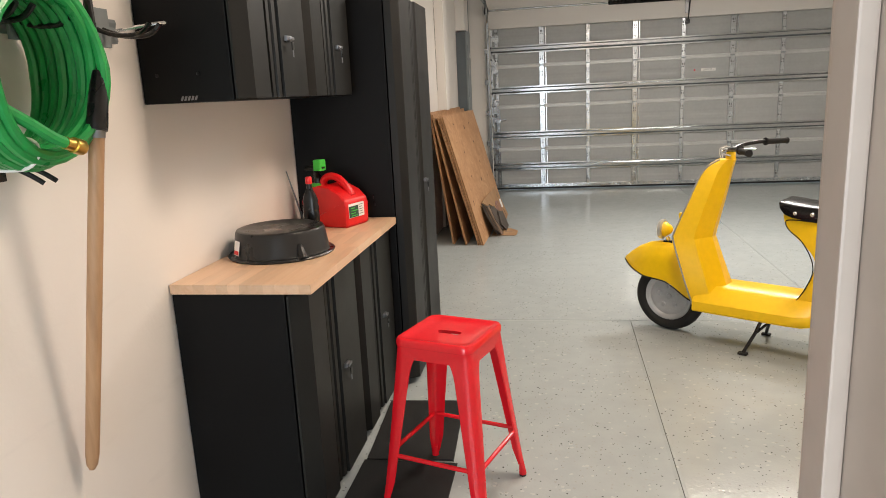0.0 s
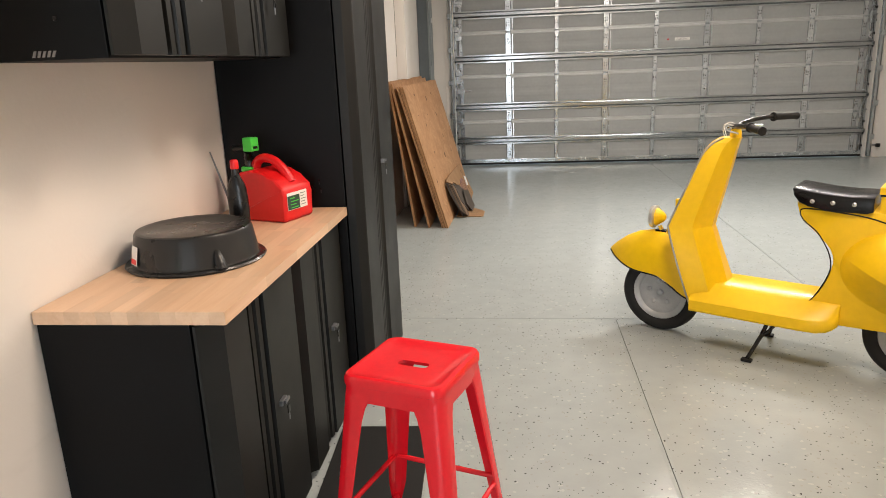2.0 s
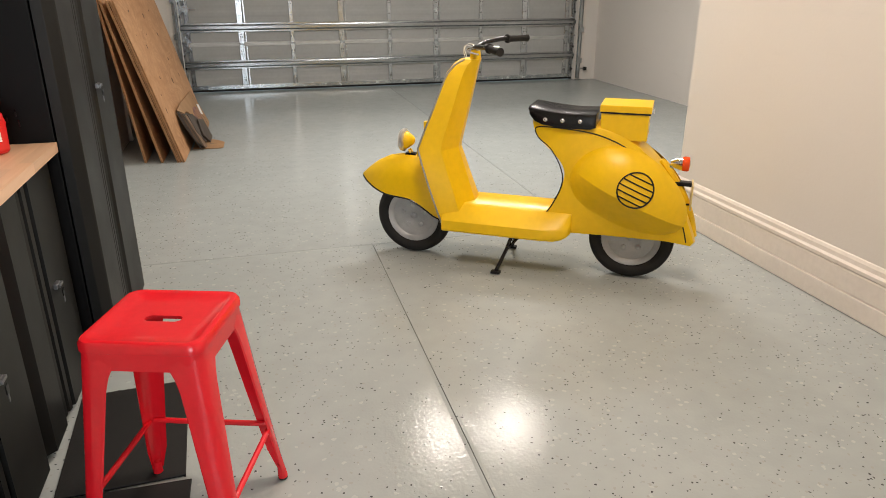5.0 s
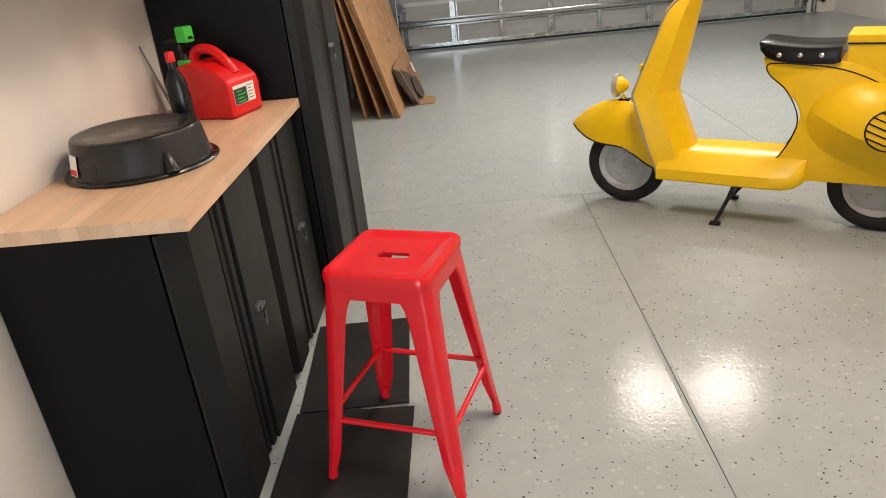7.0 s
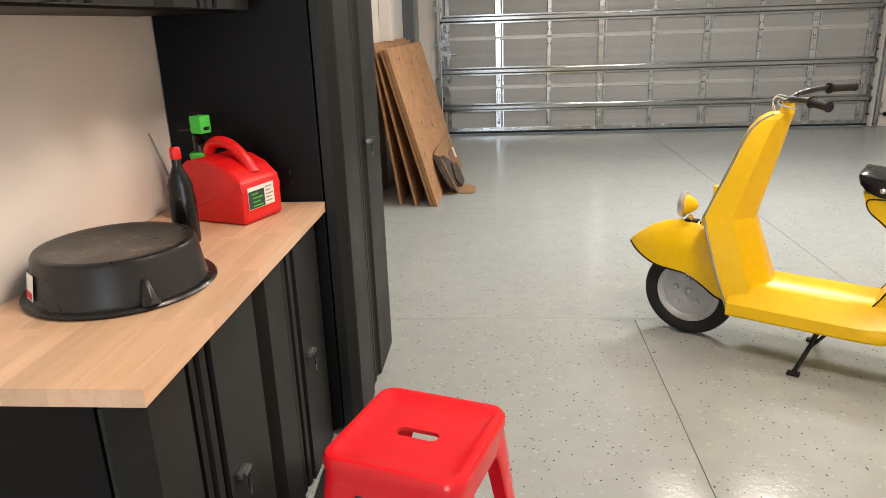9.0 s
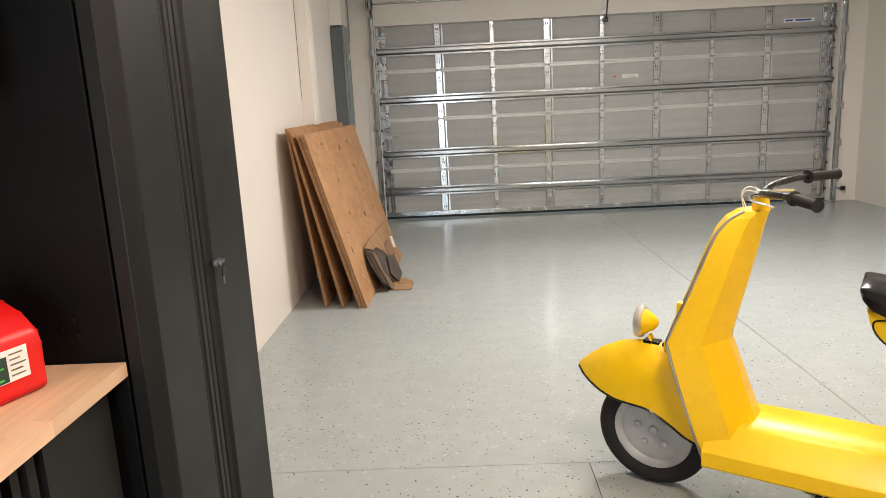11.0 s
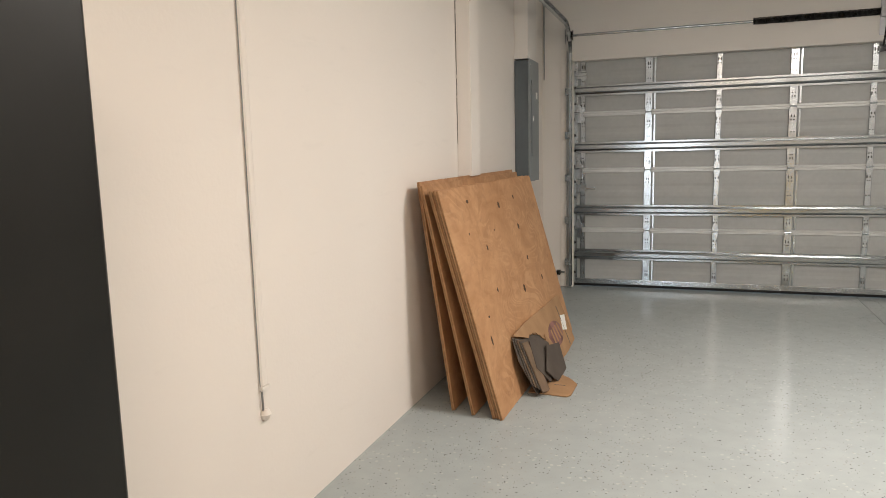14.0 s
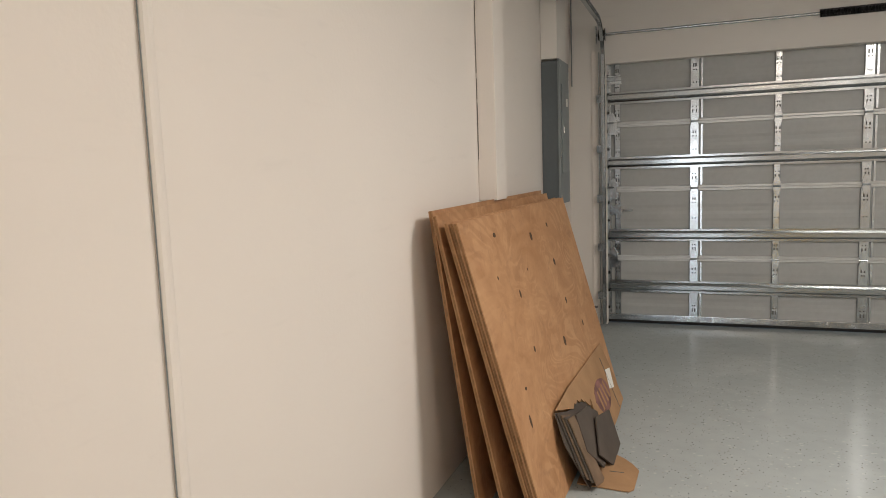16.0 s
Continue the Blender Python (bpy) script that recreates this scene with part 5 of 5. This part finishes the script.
def hose():
    h = thing("garden_hose", "coiled green garden hose hanging on a wall hook", "hose", (-0.94, 1.600, 1.610))
    rnd = random.Random(11)
    pts = []
    loops, per = 15, 36
    depth = [(-0.088 + 0.0268 * (k % 8) if k < 8 else 0.086 - 0.0268 * (k - 8), 0.178 if k < 8 else 0.203) for k in range(loops + 1)]
    shift = [(rnd.uniform(-0.005, 0.005), rnd.uniform(-0.008, 0.004)) for k in range(loops + 1)]
    for i in range(loops * per + 1):
        k, f = divmod(i, per)
        f = f / per
        k2 = min(k + 1, loops)
        g = max(0.0, (f - 0.75) / 0.25)
        x0, r0 = depth[k]
        x1, r1 = depth[k2]
        x, r = x0 + (x1 - x0) * g, r0 + (r1 - r0) * g
        dy = shift[k][0] + (shift[k2][0] - shift[k][0]) * g
        dz = shift[k][1] + (shift[k2][1] - shift[k][1]) * g
        a = (f + 0.25) * math.tau
        # the turns are gathered where the tie holds them at the bottom
        low = max(0.0, -math.sin(a)) ** 2
        pts.append((x * (1 - 0.34 * low), r * math.cos(a) + dy, (r + 0.006 * low) * math.sin(a) + dz))
    part("coil", tube(pts, 0.0132, 9), M_HOSE, h, "glossy green vinyl hose", smooth=True)
    tail = curve_pts([(0.075, -0.175, -0.065), (0.098, -0.10, -0.115), (0.106, -0.045, -0.150), (0.108, 0.0, -0.168)], 6)
    part("tail", tube(tail, 0.0132, 9), M_HOSE, h, smooth=True)
    a, b = Vector(tail[-1]), Vector((0.110, 0.048, -0.182))
    f = part("coupling", tube([a - (b - a) * 0.2, a + (b - a) * 0.3, a + (b - a) * 0.32, b - (b - a) * 0.1, b], [0.0145, 0.0145, 0.0185, 0.0185, 0.015], 12), M_BRASS, h, "brass hose coupling", smooth=True)
    part("cable_tie", tube([(0.005 + 0.070 * math.copysign(abs(math.cos(k * math.tau / 24)) ** 0.6, math.cos(k * math.tau / 24)) + 0.012 * math.sin(k * math.tau / 24), -0.055, -0.185 + 0.036 * math.sin(k * math.tau / 24)) for k in range(24)], 0.0042, 6, closed=True), M_WHITEPL, h)
    # lower hook prongs
    lh = thing("wall_hook", "black double wall hook below the hose", "hook", (XW + 0.003, 1.62, 1.385))
    part("plate", B((0, 0.008, -0.03, 0.03, -0.03, 0.05), bevel=0.002), M_BLACK, lh)
    for y in (-0.022, 0.022):
        part("prong", tube(curve_pts([(0.006, y, 0.02), (0.06, y, 0.012), (0.10, y + 0.012, -0.01), (0.125, y + 0.03, -0.035)], 4), 0.0065, 8), M_BLACK, lh, smooth=True)


hose()


def shovel():
    s = thing("long_handled_tool", "ash-handled garden tool hanging head up on the rail", "garden tool", (-0.86, 1.748, 1.462))
    top, bot = Vector((0, 0, 0)), Vector((-0.165, -0.012, -0.925))
    d = bot - top
    part("handle", tube([top + d * f for f in (-0.02, 0.0, 0.3, 0.6, 0.95, 0.985, 1.0)], [0.0175, 0.0185, 0.0195, 0.0195, 0.0185, 0.015, 0.008], 16), M_HANDLE, s, "turned ash handle", smooth=True)
    part("ferrule", tube([top - d * 0.05, top + d * 0.015], [0.0205, 0.0205], 16), M_STEEL, s, smooth=True)
    e = top - d * 0.04
    part("socket", tube([e + Vector((0, -0.010, -0.035)), e + Vector((0.0, -0.006, -0.02)), e + Vector((0.0, 0.018, 0.05)), e + Vector((0, 0.036, 0.105))], [0.026, 0.027, 0.023, 0.021], 14), M_BLACK, s, "black plastic head socket", smooth=True)
    part("neck", tube([e + Vector((0, 0.034, 0.10)), e + Vector((-0.01, 0.045, 0.30))], 0.011, 10), M_BLACK, s)


shovel()


# ---- wall details ----
def wall_details():
    # painted cable raceway ending in a capped stub
    c = thing("cable_raceway", "cream painted cable raceway running down the wall", "cable cover", (XW + 0.001, 5.545, 0))
    part("cover", prism([(0.0, -0.012), (0.007, -0.011), (0.012, -0.005), (0.013, 0.008), (0.011, 0.020), (0.007, 0.030), (0.0, 0.034)], 0.63, CEIL - 0.004, "z"), M_WALL, c)
    part("cord", tube([(0.006, -0.0145, 0.61), (0.006, -0.0145, CEIL - 0.01)], 0.0017, 6), M_PANELLITE, c)
    part("end_cap", B((0.0, 0.018, -0.016, 0.036, 0.612, 0.628), bevel=0.003), M_TRIM, c)
    part("cord_end", tube([(0.008, -0.008, 0.611), (0.008, -0.006, 0.53)], 0.004, 6), M_STEEL, c)
    part("putty", lathe([(0, -0.028), (0.016, -0.02), (0.024, 0.0), (0.014, 0.02), (0, 0.026)], 10, "z", None, (0.008, 0.006, 0.515)), M_TRIM, c, smooth=True)
    # plaster pilaster with a hairline crack at its edge
    p = thing("pilaster", "cream plaster pilaster with a dark hairline crack", "pilaster", (XW, 7.985, 0), kind="structure")
    part("face", B((0.0005, 0.105, 0.0, 0.20, 1.328, CEIL - 0.002), bevel=0.006), M_WALL, p)
    part("foot", B((0.0005, 0.03, 0.0, 0.20, 0.0, 1.327)), M_WALL, p)
    for a, b in ((1.55, 1.86), (1.88, 1.99), (2.02, 2.42), (2.45, 3.08)):
        part("crack", B((0.004, 0.0065, -0.0032, -0.0012, a, b)), M_JOINT, p)
    # electrical panel with a painted chase over it
    e = thing("electrical_panel", "grey surface-mounted electrical panel with cover screws", "electrical panel", (XW + 0.002, 9.64, 1.22), )
    part("box", B((0.0, 0.125, 0.0, 0.36, 0.0, 1.07), bevel=0.004), M_PANELGREY, e)
    part("cover", B((0.126, 0.142, -0.012, 0.372, -0.012, 1.082), bevel=0.003), M_PANELLITE, e)
    part("door", B((0.143, 0.150, 0.05, 0.31, 0.22, 0.90), bevel=0.003), M_PANELLITE, e)
    part("latch", B((0.151, 0.158, 0.07, 0.095, 0.53, 0.58), bevel=0.002), M_CHROME, e)
    for y in (0.015, 0.345):
        for z in (0.05, 0.35, 0.72, 1.03):
            part("screw", lathe([(0.008, 0.143), (0.007, 0.147), (0, 0.148)], 8, "x", None, (0, y, z)), M_CHROME, e)
    part("sticker", B((0.151, 0.1515, 0.20, 0.27, 0.74, 0.80)), M_PAPER, e)
    w = thing("wall_conduit", "thin grey conduit running up the corner beside the door", "conduit", (XW + 0.024, YN - 0.012, 2.22))
    part("pipe", tube([(0.0, 0.0, 0.0), (0.0, 0.0, CEIL - 2.225)], 0.006, 8), M_PANELLITE, w)
    # flat boards that trim the sides of the door opening
    for xa, xb in ((-0.857, -0.735), (DX1 - 0.025, DX1 + 0.10)):
        tagged(part("trim", B((xa, xb, YN - 0.016, YN - 0.0005, 0.002, 2.52), bevel=0.003), M_TRIM, None, "white painted board beside the garage door opening"), kind="structure")
    ch = thing("panel_chase", "cream painted wiring chase above the electrical panel", "wiring chase", (XW + 0.002, 9.64, 2.305))
    part("chase", B((0.0, 0.125, 0.0, 0.36, 0.0, CEIL - 2.307), bevel=0.004), M_WALL2, ch)
    # pierced slots low in the side of the tall locker
    for x, z in ((-0.66, 1.02), (-0.655, 0.985), (-0.69, 1.0)):
        q = thing("hole_plug", "black slotted hole in the side of the tall locker", "slot", (x, 3.556, z), group="locker side holes")
        part("slot", B((-0.0025, 0.0025, -0.0015, 0.0, -0.012, 0.012)), M_BLACK, q)
    # louvre and screw holes in the side of the wall cabinet
    v = thing("cabinet_vent", "small pierced steel vent in the side of the wall cabinet", "vent", (-0.90, 2.2868, 1.536))
    for k in range(5):
        part("slot", prism([(-0.028 + 0.012 * k, -0.007), (-0.021 + 0.012 * k, -0.007), (-0.015 + 0.012 * k, 0.007), (-0.022 + 0.012 * k, 0.007)], -0.0015, 0.0, "y"), M_STEEL, v)
    for x in (-1.0, -0.857):
        h = thing("hole_plug", "black plastic plug in the side of the wall cabinet", "plug", (x, 2.2868, 1.612), group="cabinet hole plugs")
        part("plug", lathe([(0, -0.003), (0.005, -0.003), (0.007, 0), (0, 0)], 10, "y"), M_BLACK, h)


wall_details()


# ---- cardboard at the foot of the plywood ----
def sheet(outline, thick, material, name, parent, m, label=""):
    """A flat cut-out in its own plane (first axis along y, second up), placed by m."""
    bm = prism(outline, -thick, 0.0, "x")
    bmesh.ops.transform(bm, verts=bm.verts[:], matrix=m)
    return part(name, bm, material, parent, label)


def cardboard():
    lean = pose(0, 0, 0, 0, -27, 0)
    b = thing("torn_carton", "torn brown cardboard carton leaning on the plywood", "cardboard box", (-0.362, 7.40, 0.002))

    def at(off, dy=0.0):
        return Matrix.Translation((off, dy, 0)) @ lean

    # brown front sheet with a ragged bite out of it
    rag = [(0.71, 0.015), (0.69, 0.05), (0.665, 0.075), (0.66, 0.11), (0.63, 0.125), (0.635, 0.165), (0.615, 0.19), (0.62, 0.22), (0.585, 0.235), (0.565, 0.265), (0.53, 0.272), (0.505, 0.30), (0.46, 0.295), (0.43, 0.32), (0.385, 0.312), (0.36, 0.325), (0.315, 0.312), (0.27, 0.325), (0.22, 0.345), (0.15, 0.365)]
    out = [(0.05, 0.40), (0.40, 0.405), (0.95, 0.385), (1.46, 0.37), (1.40, 0.16), (1.33, 0.01), (1.05, 0.002), (0.89, 0.004)] + rag
    sheet(out, 0.006, M_CARD, "front_sheet", b, at(0.0), "ragged brown cardboard sheet")
    # curled flap at the tear
    sheet([(0.60, 0.20), (0.635, 0.16), (0.66, 0.115), (0.70, 0.05), (0.76, 0.06), (0.74, 0.13), (0.70, 0.19), (0.64, 0.25)], 0.004, M_CARD, "curled_edge", b, at(0.008))
    # grey folded panels behind the tear
    sheet([(0.0, 0.012), (0.60, 0.006), (0.68, 0.10), (0.60, 0.25), (0.40, 0.315), (0.24, 0.325), (0.05, 0.385), (-0.03, 0.25)], 0.006, M_CARDDK, "inner_panel", b, at(-0.009), "dark grey-brown folded panel")
    for k in range(4):
        sheet([(-0.035 + 0.015 * k, 0.10 - 0.022 * k), (0.09 + 0.01 * k, 0.004), (0.16, 0.005), (0.19, 0.33), (0.05 + 0.012 * k, 0.385 - 0.012 * k)], 0.005, M_CARDMID if k % 2 else M_CARDDK, "side_ply", b, at(0.002 + 0.010 * k, -0.004 * k))
    sheet([(0.10, 0.17), (0.22, 0.03), (0.46, 0.05), (0.56, 0.21), (0.44, 0.285), (0.20, 0.325)], 0.008, M_CARDDK, "inner_panel", b, at(0.036), "dark grey-brown folded panel")
    sheet([(0.19, 0.115), (0.31, 0.003), (0.60, 0.003), (0.72, 0.165), (0.42, 0.230)], 0.008, M_CARDDK, "inner_panel", b, at(0.058), "dark grey-brown folded panel")
    # slit, sticker and dark print on the sheet
    sheet([(1.262, 0.32), (1.148, 0.02), (1.154, 0.016), (1.27, 0.318)], 0.0015, M_JOINT, "slit", b, at(0.0018))
    sheet([(1.25, 0.24), (1.14, 0.145), (1.25, 0.118), (1.38, 0.215)], 0.0015, M_PAPER, "sticker", b, at(0.0018), "white shipping sticker")
    mp = vary(mat("maroon_print", (0.20, 0.095, 0.085), 0.7), (0.20, 0.095, 0.085), 9, 0.5)
    oval = [(0.93 + 0.20 * math.cos(k * math.tau / 24) * (1 + 0.05 * math.sin(3 * k)), 0.175 + 0.088 * math.sin(k * math.tau / 24)) for k in range(24)]
    sheet(oval, 0.0012, mp, "print", b, at(0.0014), "faded maroon printed patch")
    for k in range(4):
        w = [(0.80 + 0.08 * k, 0.12), (0.835 + 0.08 * k, 0.12), (0.86 + 0.07 * k, 0.225), (0.83 + 0.07 * k, 0.225)]
        sheet(w, 0.001, M_CARD, "print", b, at(0.0024))
    # tongue lying flat on the floor
    f = thing("cardboard_tongue", "flat brown cardboard flap lying on the floor", "cardboard", (-0.45, 7.44, 0.001))
    pts = [(0.0, 0.02), (0.24, 0.0), (0.262, 0.03), (0.268, 0.24), (0.235, 0.30), (0.19, 0.36), (0.05, 0.48), (0.0, 0.40)]
    bm = prism(pts, 0.0, 0.006, "z")
    part("flap", bm, M_CARD, f)
    part("slot", B((0.13, 0.20, 0.19, 0.197, 0.0062, 0.0068)), M_JOINT, f)


cardboard()
